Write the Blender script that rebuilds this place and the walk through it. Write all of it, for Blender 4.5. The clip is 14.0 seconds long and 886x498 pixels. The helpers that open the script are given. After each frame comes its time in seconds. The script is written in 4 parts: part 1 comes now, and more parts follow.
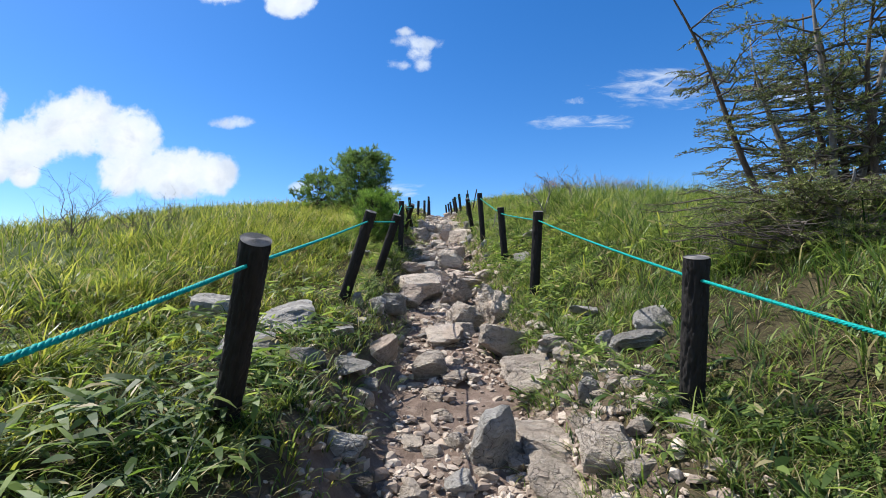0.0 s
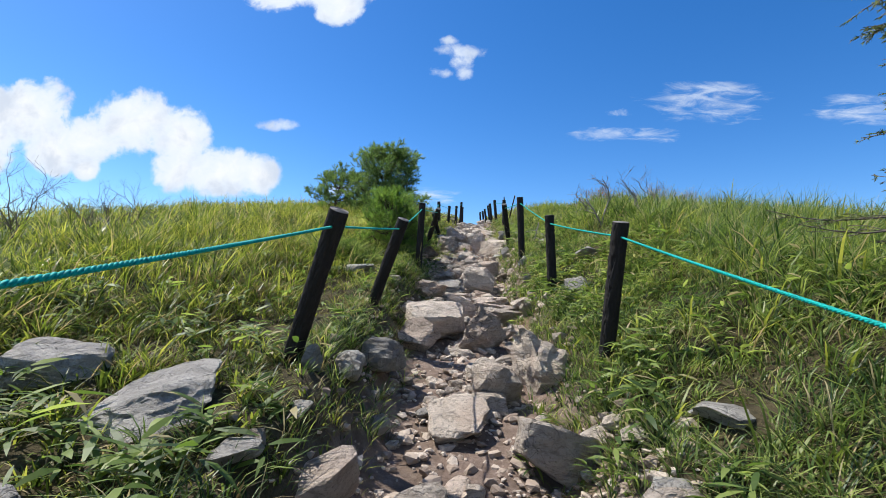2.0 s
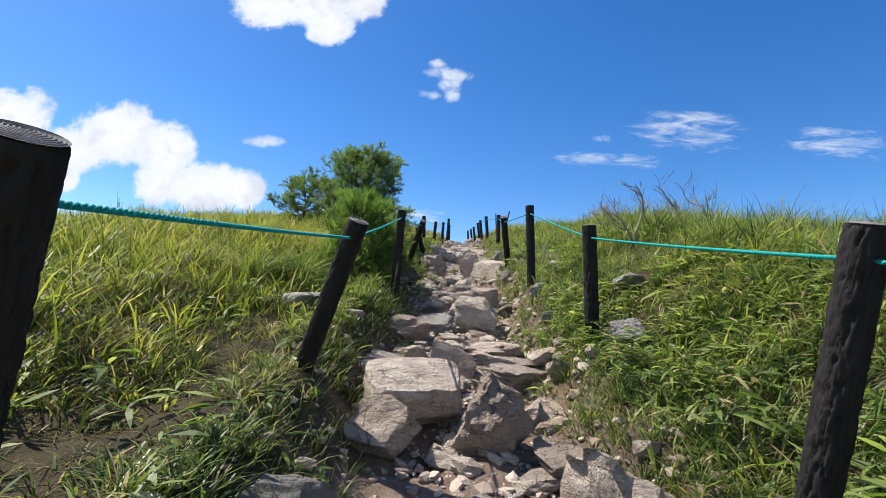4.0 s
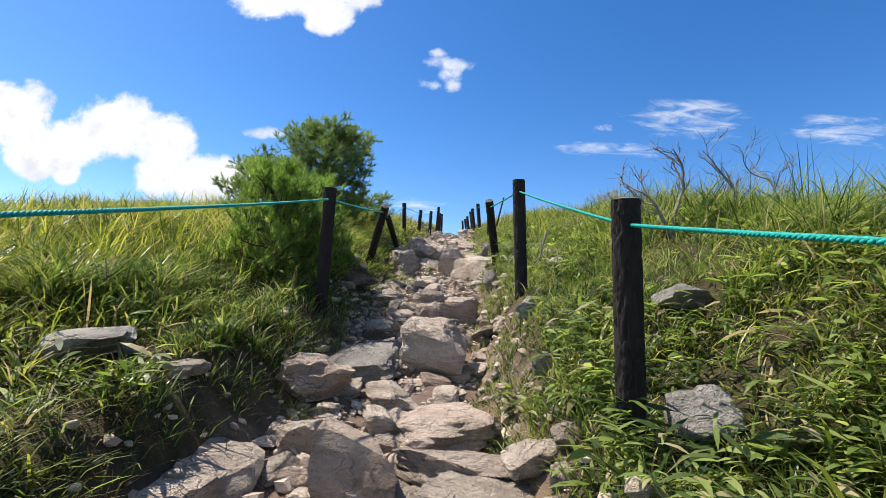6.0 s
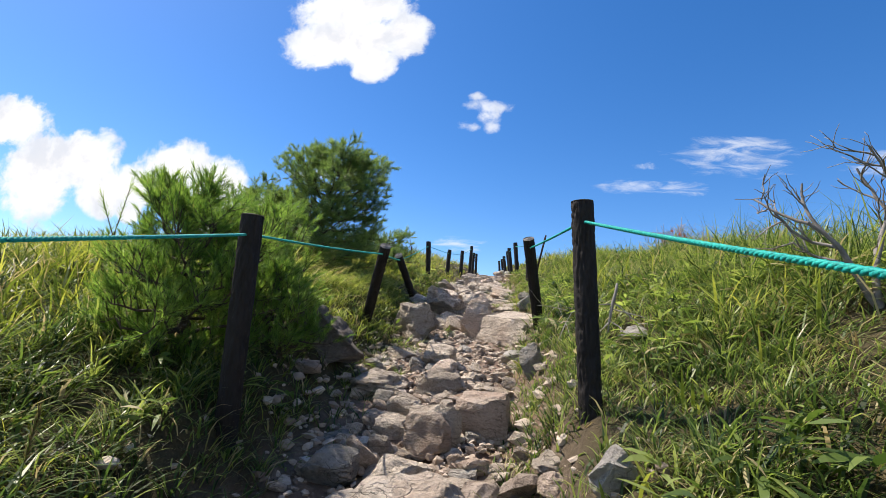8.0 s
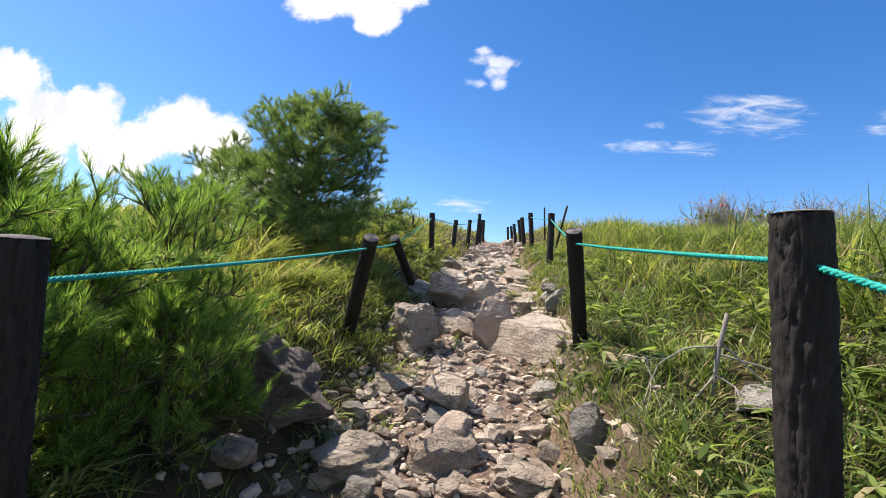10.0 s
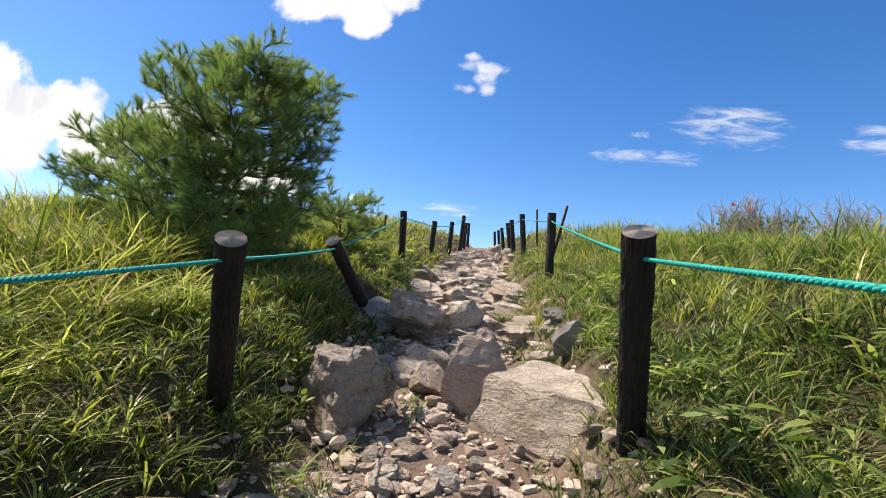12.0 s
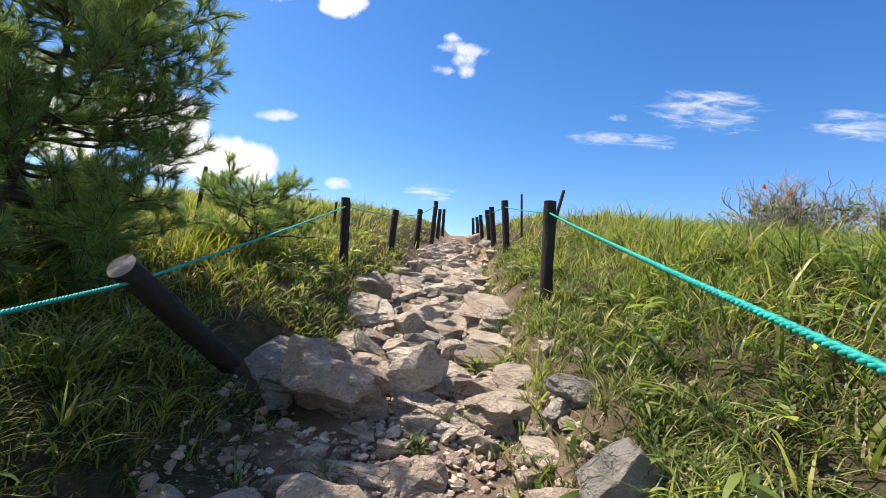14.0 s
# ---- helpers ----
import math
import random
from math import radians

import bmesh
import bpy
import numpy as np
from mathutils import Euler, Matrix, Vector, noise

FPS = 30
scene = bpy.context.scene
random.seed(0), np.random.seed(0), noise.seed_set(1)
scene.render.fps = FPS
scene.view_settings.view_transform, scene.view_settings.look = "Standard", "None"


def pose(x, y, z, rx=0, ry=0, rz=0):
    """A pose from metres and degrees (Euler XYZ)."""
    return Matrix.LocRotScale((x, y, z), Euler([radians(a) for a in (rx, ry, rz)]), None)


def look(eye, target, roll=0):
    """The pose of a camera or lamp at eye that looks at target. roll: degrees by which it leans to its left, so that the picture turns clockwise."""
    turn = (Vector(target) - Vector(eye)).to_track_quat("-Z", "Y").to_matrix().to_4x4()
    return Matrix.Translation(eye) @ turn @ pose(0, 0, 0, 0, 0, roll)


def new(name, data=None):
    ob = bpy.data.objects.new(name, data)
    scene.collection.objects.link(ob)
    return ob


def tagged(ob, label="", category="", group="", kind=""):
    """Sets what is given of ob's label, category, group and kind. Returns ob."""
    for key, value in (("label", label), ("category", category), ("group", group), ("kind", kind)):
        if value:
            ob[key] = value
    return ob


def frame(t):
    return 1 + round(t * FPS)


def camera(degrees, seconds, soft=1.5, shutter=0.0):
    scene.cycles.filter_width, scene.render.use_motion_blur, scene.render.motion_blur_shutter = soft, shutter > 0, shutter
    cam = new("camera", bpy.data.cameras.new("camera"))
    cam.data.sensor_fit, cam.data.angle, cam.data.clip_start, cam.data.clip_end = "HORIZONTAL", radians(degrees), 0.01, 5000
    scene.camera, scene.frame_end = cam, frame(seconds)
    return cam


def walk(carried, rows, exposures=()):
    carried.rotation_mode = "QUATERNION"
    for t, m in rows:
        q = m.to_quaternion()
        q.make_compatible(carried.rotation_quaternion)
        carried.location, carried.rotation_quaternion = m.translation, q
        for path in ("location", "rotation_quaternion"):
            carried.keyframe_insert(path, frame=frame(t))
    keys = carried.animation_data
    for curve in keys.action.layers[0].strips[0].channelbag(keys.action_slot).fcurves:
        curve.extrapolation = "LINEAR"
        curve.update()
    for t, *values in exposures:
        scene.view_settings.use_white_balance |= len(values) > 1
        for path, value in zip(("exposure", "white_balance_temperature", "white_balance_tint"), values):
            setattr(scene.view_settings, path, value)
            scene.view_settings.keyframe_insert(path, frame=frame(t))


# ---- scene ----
cam = camera(86.9, 14.0, soft=0.65)
PATH = [
    (0, (0.032, 0.048, 1.467), (0.029, 2.043, 1.605), -0.7),
    (0.5, (0.055, 0.616, 1.446), (0.027, 2.609, 1.601), 0.1),
    (1, (0.213, 1.197, 1.307), (0.162, 3.192, 1.446), 0.9),
    (1.5, (0.208, 1.604, 1.582), (0.106, 3.597, 1.716), 0.9),
    (2, (0.125, 2.118, 1.754), (-0.022, 4.105, 1.921), 2.3),
    (2.5, (0.024, 2.593, 1.822), (-0.133, 4.578, 2.01), 2.7),
    (3, (-0.033, 3.082, 1.913), (-0.144, 5.064, 2.156), 1.7),
    (3.2, (-0.05, 3.306, 1.9), (-0.151, 5.287, 2.155), 2.0),
    (5.3, (0.23, 5.648, 2.131), (0.142, 7.631, 2.371), 4.8),
    (5.5, (0.313, 5.868, 2.143), (0.248, 7.853, 2.376), 4.4),
    (6, (0.377, 6.263, 2.297), (0.287, 8.25, 2.512), 2.9),
    (6.5, (0.324, 6.76, 2.44), (0.208, 8.742, 2.684), 2.7),
    (7, (0.404, 7.147, 2.566), (0.313, 9.131, 2.806), 3.6),
    (7.5, (0.585, 7.679, 2.651), (0.398, 9.648, 2.943), 3.3),
    (8, (0.47, 8.198, 2.711), (0.209, 10.146, 3.078), 4.1),
    (8.2, (0.398, 8.362, 2.83), (0.151, 10.308, 3.219), 3.6),
    (10.3, (0.234, 9.822, 3.241), (-0.039, 11.795, 3.427), 4.6),
    (10.5, (0.302, 9.995, 3.25), (0.026, 11.967, 3.437), 4.6),
    (11, (0.314, 10.419, 3.343), (-0.018, 12.38, 3.56), 3.6),
    (11.5, (0.185, 10.934, 3.468), (-0.143, 12.891, 3.711), 4.1),
    (12, (0.207, 11.383, 3.476), (-0.006, 13.36, 3.696), 5.3),
    (12.5, (0.24, 11.883, 3.758), (0.113, 13.868, 3.968), 5.4),
    (13, (0.226, 12.446, 3.767), (0.113, 14.433, 3.972), 5.2),
    (13.5, (0.272, 12.882, 3.792), (0.177, 14.872, 3.975), 5.0),
    (14, (0.27, 13.392, 3.925), (0.146, 15.382, 4.083), 4.6),
]
walk(cam, [(t, look(eye, target, roll)) for t, eye, target, roll in PATH], exposures=((0.0, 0.66, 6350, 9), (3.0, 0.62, 6450, 10), (5.5, 0.80, 6950, 12), (7.0, 0.76, 6950, 12), (10.5, 0.95, 7250, 14), (11.5, 0.80, 7300, 14), (12.3, 0.92, 7350, 14), (13.0, 0.96, 7350, 14), (14.0, 0.98, 7350, 14)))

# ---- light ----
SUN_AZ, SUN_EL = radians(-71), radians(55.2)
sun = new("sun", bpy.data.lights.new("sun", "SUN"))
sun.data.energy, sun.data.angle, sun.data.color = 5.0, radians(0.53), (1.0, 0.95, 0.87)
sun_way = Vector((math.sin(SUN_AZ) * math.cos(SUN_EL), math.cos(SUN_AZ) * math.cos(SUN_EL), math.sin(SUN_EL)))
sun.matrix_world = look(sun_way * 60, (0, 0, 0))

CLOUDS = (  # heaped clouds, small wisps and thin high veils: across, up, half width, half height
    ("c", -1.063, 0.374, 0.108, 0.092), ("c", -0.988, 0.287, 0.085, 0.068), ("c", -0.806, 0.356, 0.111, 0.079),
    ("c", -0.688, 0.324, 0.082, 0.074), ("c", -0.693, 0.245, 0.066, 0.055), ("c", -0.581, 0.243, 0.130, 0.058),
    ("c", -0.495, 0.235, 0.052, 0.047), ("c", -0.916, 0.308, 0.095, 0.062), ("c", -0.907, 0.241, 0.038, 0.029),
    ("c", -1.182, 0.325, 0.126, 0.125), ("c", -0.390, 0.698, 0.174, 0.075), ("c", -0.339, 0.634, 0.066, 0.048),
    ("c", -0.478, 0.684, 0.095, 0.065), ("c", -0.264, 0.718, 0.067, 0.057), ("c", -0.403, 0.792, 0.163, 0.074),
    ("w", -0.452, 0.352, 0.050, 0.015), ("w", -0.307, 0.206, 0.030, 0.015), ("w", -0.058, 0.526, 0.059, 0.023),
    ("w", -0.080, 0.553, 0.028, 0.012), ("w", -0.097, 0.480, 0.031, 0.016), ("w", -0.038, 0.482, 0.024, 0.024), ("w", -0.055, 0.502, 0.034, 0.020),
    ("w", 0.284, 0.392, 0.041, 0.014), ("c", -1.301, 0.475, 0.117, 0.077), ("c", -1.55, 0.50, 0.2, 0.1),
    ("c", -1.5, 0.36, 0.2, 0.09),
)
VEILS = (("h", 0.477, 0.417, 0.145, 0.049), ("h", 0.308, 0.342, 0.120, 0.022), ("h", 0.799, 0.403, 0.114, 0.042), ("h", -0.106, 0.200, 0.068, 0.020), ("h", 0.496, 0.446, 0.071, 0.018))


class Nodes:
    """Short hand for building node trees."""

    def __init__(self, tree):
        self.tree = tree
        tree.nodes.clear()

    def put(self, kind, out=0, **sets):
        node = self.tree.nodes.new(kind)
        for key, value in sets.items():
            name = key[2:].replace("_", " ")
            socket = node.inputs[int(name)] if name.isdigit() else node.inputs[name]
            if isinstance(value, bpy.types.NodeSocket):
                self.tree.links.new(value, socket)
            else:
                socket.default_value = value
        return node.outputs[out] if len(node.outputs) else None

    def math(self, op, a, b=0.0, clamp=False):
        made = self.put("ShaderNodeMath", i_0=a, i_1=b)
        made.node.operation, made.node.use_clamp = op, clamp
        return made

    def mix(self, f, a, b, blend="MIX"):
        node = self.tree.nodes.new("ShaderNodeMix")
        node.data_type, node.blend_type = "RGBA", blend
        for socket, value in ((node.inputs[0], f), (node.inputs[6], a), (node.inputs[7], b)):
            if isinstance(value, bpy.types.NodeSocket):
                self.tree.links.new(value, socket)
            else:
                socket.default_value = value if isinstance(value, float) else (*value, 1)[:4]
        return node.outputs[2]

    def noise(self, at, scale, detail=4.0, rough=0.55, twist=0.0):
        return self.put("ShaderNodeTexNoise", i_Vector=at, i_Scale=scale, i_Detail=detail, i_Roughness=rough, i_Distortion=twist)

    def ramp(self, f, *stops):
        node = self.tree.nodes.new("ShaderNodeValToRGB")
        self.tree.links.new(f, node.inputs[0])
        while len(node.color_ramp.elements) < len(stops):
            node.color_ramp.elements.new(0.5)
        for e, (p, c) in zip(node.color_ramp.elements, stops):
            e.position, e.color = p, (*c, 1)
        return node.outputs[0]

    def fit(self, v, a, b, c=0.0, d=1.0):
        made = self.put("ShaderNodeMapRange", i_0=v, i_1=a, i_2=b, i_3=c, i_4=d)
        made.node.interpolation_type = "SMOOTHSTEP"
        return made


def make_world():
    world = bpy.data.worlds.new("sky")
    scene.world = world
    world.use_nodes = True
    n = Nodes(world.node_tree)
    sky = n.put("ShaderNodeTexSky")
    air = sky.node
    air.sky_type, air.sun_disc, air.sun_elevation, air.sun_rotation = "NISHITA", False, SUN_EL, SUN_AZ
    air.altitude, air.air_density, air.dust_density, air.ozone_density = 1400, 1.0, 0.8, 3.0
    sky = n.put("ShaderNodeHueSaturation", i_Hue=0.5055, i_Saturation=1.33, i_Value=SKY, i_Color=sky)
    at = n.put("ShaderNodeTexCoord", 0)
    xyz = n.tree.nodes.new("ShaderNodeSeparateXYZ")
    n.tree.links.new(at, xyz.inputs[0])
    ahead = n.math("MAXIMUM", xyz.outputs[1], 0.02)
    u, v = n.math("DIVIDE", xyz.outputs[0], ahead), n.math("DIVIDE", xyz.outputs[2], ahead)
    flat = n.put("ShaderNodeCombineXYZ", i_0=u, i_1=v, i_2=0.0)
    streak = n.put("ShaderNodeMapping", i_Vector=flat, i_Scale=(2.2, 9.0, 1), i_Rotation=(0, 0, 0.12))

    def blobs(rows):
        best = None
        for _, cu, cv, a, b in rows:
            p = n.math("DIVIDE", n.math("SUBTRACT", u, cu), a)
            q = n.math("DIVIDE", n.math("SUBTRACT", v, cv), b)
            m = n.math("SUBTRACT", 1.0, n.math("ADD", n.math("MULTIPLY", p, p), n.math("MULTIPLY", q, q)))
            best = m if best is None else n.math("SMOOTH_MAX", best, m)
        return n.math("MAXIMUM", best, -4.0)

    lumps = n.noise(flat, 9.0, 7.0, 0.6, 0.2)
    fine = n.noise(flat, 26.0, 6.0, 0.62, 0.3)
    edge = n.math("ADD", n.math("MULTIPLY", n.math("SUBTRACT", lumps, 0.5), 2.6), n.math("MULTIPLY", n.math("SUBTRACT", fine, 0.5), 1.7))
    heap = n.math("ADD", blobs([c for c in CLOUDS if c[0] == "c"]), n.math("ADD", n.math("MULTIPLY", edge, 0.72), 0.12))
    wisp = n.math("ADD", blobs([c for c in CLOUDS if c[0] == "w"]), n.math("MULTIPLY", edge, 1.5))
    veil = n.math("ADD", blobs(VEILS), n.math("MULTIPLY", n.math("SUBTRACT", n.noise(streak, 5.0, 7.0, 0.65, 0.6), 0.52), 4.5))
    cover = n.math("MAXIMUM", n.fit(heap, 0.0, 0.6), n.math("MAXIMUM", n.math("MULTIPLY", n.fit(wisp, 0.0, 1.4), 0.85), n.math("MULTIPLY", n.fit(veil, 0.0, 1.8), 0.68)))
    front = n.math("GREATER_THAN", xyz.outputs[1], 0.1)
    cover = n.math("MULTIPLY", cover, front)
    # unseen white clouds behind the camera, added to fill the shadows
    fill_clouds = n.fit(n.noise(at, 2.6, 7.0, 0.58, 0.3), 0.5, 0.62)
    fill_clouds = n.math("MULTIPLY", fill_clouds, n.math("MULTIPLY", n.fit(xyz.outputs[1], 0.1, -0.1), n.fit(xyz.outputs[2], 0.0, 0.2)))
    cover = n.math("MAXIMUM", cover, fill_clouds)
    tone = n.mix(n.fit(heap, 0.3, 1.6), (0.80, 0.88, 1.0), (1.0, 1.0, 1.0))
    tone = n.mix(n.fit(lumps, 0.45, 0.66, 0.0, 0.7), tone, (0.58, 0.66, 0.80))
    tone = n.put("ShaderNodeHueSaturation", i_Value=CLOUD, i_Color=tone)
    back = n.put("ShaderNodeBackground", i_Color=n.mix(cover, sky, tone), i_Strength=1.0)
    n.put("ShaderNodeOutputWorld", i_Surface=back)


SKY, CLOUD = 0.118, 0.67
make_world()


# ---- materials ----
def material(name):
    m = bpy.data.materials.new(name)
    m.use_nodes = True
    return m, Nodes(m.node_tree)


def finish(n, color, rough=0.7, bump=None, depth=0.01, spec=0.4, sheer=0.0, sheer_color=None):
    sets = {}
    if bump is not None:
        sets["i_Normal"] = n.put("ShaderNodeBump", i_Height=bump, i_Strength=1.0, i_Distance=depth)
    sets["i_Specular_IOR_Level"] = spec
    shade = n.put("ShaderNodeBsdfPrincipled", i_Base_Color=color, i_Roughness=rough, **sets)
    if sheer:
        thin = n.put("ShaderNodeBsdfTranslucent", i_Color=sheer_color)
        shade = n.put("ShaderNodeMixShader", i_0=sheer, i_1=shade, i_2=thin)
    n.put("ShaderNodeOutputMaterial", i_Surface=shade)


def rock_material(name, low, mid, high, stain):
    m, n = material(name)
    at = n.put("ShaderNodeNewGeometry", 0)
    who = n.put("ShaderNodeObjectInfo", 5)
    warp = n.mix(0.12, at, n.put("ShaderNodeTexNoise", 1, i_Vector=at, i_Scale=6.0, i_Detail=4.0), "LINEAR_LIGHT")
    big, small = n.noise(at, 4.0, 6.0, 0.62, 0.4), n.noise(at, 42.0, 6.0, 0.72)
    beds = n.noise(n.put("ShaderNodeMapping", i_Vector=at, i_Scale=(1, 1.3, 3.4), i_Rotation=(0.5, 0.25, 0.3)), 6.0, 7.0, 0.7, 1.2)
    split = n.put("ShaderNodeTexVoronoi", i_Vector=n.put("ShaderNodeMapping", i_Vector=warp, i_Scale=(1, 1, 1.9), i_Rotation=(0.5, 0.3, 0.2)), i_Scale=6.5)
    split.node.feature = "DISTANCE_TO_EDGE"
    crack = n.math("MULTIPLY", n.fit(split, 0.0, 0.035, 1.0, 0.0), n.fit(n.noise(at, 3.1, 3.0), 0.46, 0.6))
    pits = n.fit(n.noise(at, 19.0, 5.0, 0.65, 0.5), 0.36, 0.46)
    color = n.ramp(n.math("ADD", n.math("MULTIPLY", big, 0.7), n.math("MULTIPLY", small, 0.36)), (0.33, low), (0.53, mid), (0.72, high))
    color = n.mix(n.fit(n.noise(at, 2.3, 3.0), 0.52, 0.68, 0.0, 0.55), color, stain)
    color = n.mix(n.fit(beds, 0.34, 0.5, 0.6, 0.0), color, low)
    color = n.mix(n.fit(n.noise(at, 75.0, 3.0), 0.57, 0.70, 0.0, 0.45), color, (0.16, 0.145, 0.135))
    color = n.mix(n.math("MULTIPLY", crack, 0.6), color, (0.07, 0.055, 0.05))
    color = n.put("ShaderNodeHueSaturation", i_Value=n.fit(who, 0.0, 1.0, 0.72, 1.12), i_Color=color)
    height = n.math("ADD", n.math("ADD", n.math("MULTIPLY", big, 0.9), n.math("MULTIPLY", small, 0.5)), n.math("ADD", n.math("MULTIPLY", beds, 0.75), n.math("MULTIPLY", pits, 0.22)))
    finish(n, color, 0.88, n.math("SUBTRACT", height, n.math("MULTIPLY", crack, 0.35)), 0.085, 0.25)
    return m


M_ROCK = rock_material("weathered_rock", (0.29, 0.235, 0.185), (0.58, 0.49, 0.40), (0.75, 0.66, 0.56), (0.47, 0.35, 0.265))
M_ROCK_GREY = rock_material("lichened_rock", (0.22, 0.203, 0.18), (0.40, 0.372, 0.335), (0.58, 0.545, 0.49), (0.34, 0.305, 0.255))
# dark stone, toned down further to hold the pine's shade on one boulder
M_ROCK_DARK = rock_material("dark_volcanic_rock", (0.075, 0.064, 0.055), (0.165, 0.142, 0.122), (0.28, 0.245, 0.215), (0.13, 0.105, 0.085))
M_ROCK_PINK = rock_material("reddish_rock", (0.30, 0.23, 0.18), (0.57, 0.46, 0.375), (0.72, 0.60, 0.505), (0.49, 0.345, 0.26))


def gravel_material():
    m, n = material("loose_stone")
    at = n.put("ShaderNodeNewGeometry", 0)
    island = n.put("ShaderNodeNewGeometry", 8)
    color = n.ramp(island, (0.0, (0.20, 0.15, 0.115)), (0.5, (0.38, 0.305, 0.24)), (1.0, (0.57, 0.485, 0.40)))
    color = n.mix(n.fit(n.noise(at, 60.0, 4.0), 0.4, 0.7, 0.0, 0.5), color, (0.30, 0.25, 0.21))
    finish(n, color, 0.9, n.noise(at, 90.0, 4.0), 0.008, 0.2)
    return m


M_GRAVEL = gravel_material()


def ground_material():
    m, n = material("hillside_ground")
    at = n.put("ShaderNodeNewGeometry", 0)
    bare = n.put("ShaderNodeAttribute", 2)
    bare.node.attribute_name = "bare"
    big, mid, fine = n.noise(at, 1.1, 5.0), n.noise(at, 8.0, 6.0, 0.65), n.noise(at, 70.0, 5.0, 0.7)
    soil = n.ramp(n.math("ADD", n.math("MULTIPLY", mid, 0.7), n.math("MULTIPLY", fine, 0.35)), (0.32, (0.115, 0.08, 0.062)), (0.55, (0.225, 0.165, 0.13)), (0.75, (0.37, 0.295, 0.245)))
    soil = n.mix(n.fit(big, 0.52, 0.66, 0.0, 0.55), soil, (0.26, 0.165, 0.115))
    litter = n.ramp(n.math("ADD", n.math("MULTIPLY", mid, 0.6), n.math("MULTIPLY", fine, 0.45)), (0.35, (0.03, 0.025, 0.014)), (0.6, (0.09, 0.074, 0.040)), (0.8, (0.19, 0.155, 0.085)))
    turf = n.put("ShaderNodeAttribute", 2)
    turf.node.attribute_name = "turf"
    sward = n.ramp(n.math("ADD", n.math("MULTIPLY", mid, 0.6), n.math("MULTIPLY", fine, 0.45)), (0.35, (0.026, 0.040, 0.012)), (0.6, (0.085, 0.11, 0.030)), (0.8, (0.17, 0.18, 0.06)))
    color = n.mix(bare, n.mix(turf, litter, sward), soil)
    height = n.math("ADD", n.math("MULTIPLY", mid, 0.6), n.math("MULTIPLY", fine, 0.4))
    finish(n, color, 0.95, height, 0.06, 0.15)
    return m


M_GROUND = ground_material()


def leaf_material(name, dark, mid, light, dry, dry_share, glow, patch=1.7, rough=0.5, sheer=0.40):
    m, n = material(name)
    at = n.put("ShaderNodeNewGeometry", 0)
    island = n.put("ShaderNodeNewGeometry", 8)
    tone = n.math("ADD", n.math("MULTIPLY", island, 0.75), n.math("MULTIPLY", n.math("SUBTRACT", n.noise(at, patch, 4.0), 0.5), 1.1))
    color = n.ramp(tone, (0.05, dark), (0.42, mid), (0.8, light))
    old = n.math("MULTIPLY", n.fit(n.math("FRACT", n.math("MULTIPLY", island, 37.7)), 1.0 - dry_share, 1.0 - dry_share + 0.03), 0.85)
    color = n.mix(old, color, dry)
    shine = n.mix(old, n.mix(1.0, color, glow, "MULTIPLY"), dry)
    finish(n, color, rough, None, 0.0, 0.3, sheer, shine)
    return m


M_GRASS = leaf_material("meadow_grass", (0.022, 0.038, 0.009), (0.10, 0.14, 0.022), (0.30, 0.31, 0.07), (0.46, 0.36, 0.19), 0.09, (2.3, 2.2, 1.5), rough=0.42, sheer=0.40)
M_FINE = leaf_material("bank_grass", (0.018, 0.040, 0.012), (0.085, 0.135, 0.030), (0.25, 0.29, 0.085), (0.44, 0.37, 0.21), 0.08, (2.2, 2.2, 1.6), rough=0.4, sheer=0.36)
M_SASA = leaf_material("bamboo_grass_leaf", (0.035, 0.065, 0.015), (0.11, 0.165, 0.034), (0.27, 0.32, 0.10), (0.42, 0.35, 0.19), 0.08, (2.2, 2.2, 1.5), rough=0.52, sheer=0.42)
M_SEDGE = leaf_material("arching_sedge", (0.06, 0.085, 0.02), (0.17, 0.21, 0.05), (0.36, 0.39, 0.13), (0.46, 0.38, 0.22), 0.14, (2.2, 2.2, 1.5), rough=0.36, sheer=0.42)
M_DRY = leaf_material("dry_grass", (0.065, 0.05, 0.026), (0.18, 0.14, 0.068), (0.36, 0.29, 0.15), (0.15, 0.20, 0.04), 0.3, (1.4, 1.4, 1.2))
M_NEEDLE = leaf_material("pine_needle", (0.05, 0.10, 0.032), (0.13, 0.205, 0.064), (0.24, 0.325, 0.11), (0.22, 0.16, 0.06), 0.02, (2.2, 2.2, 1.5), 2.0, 0.42, 0.36)
M_YOUNG = leaf_material("young_pine_needle", (0.05, 0.105, 0.020), (0.12, 0.205, 0.042), (0.22, 0.32, 0.085), (0.26, 0.18, 0.07), 0.03, (2.3, 2.3, 1.5), 2.0, 0.40, 0.46)
M_LARCH = leaf_material("larch_needle", (0.06, 0.085, 0.028), (0.15, 0.18, 0.06), (0.28, 0.30, 0.11), (0.22, 0.19, 0.12), 0.15, (1.8, 1.8, 1.3), 2.0, 0.5, 0.25)
M_FLOWER = leaf_material("orange_petal", (0.55, 0.07, 0.01), (0.75, 0.13, 0.02), (0.85, 0.22, 0.05), (0.6, 0.1, 0.02), 0.1, (1.2, 1.0, 0.9))


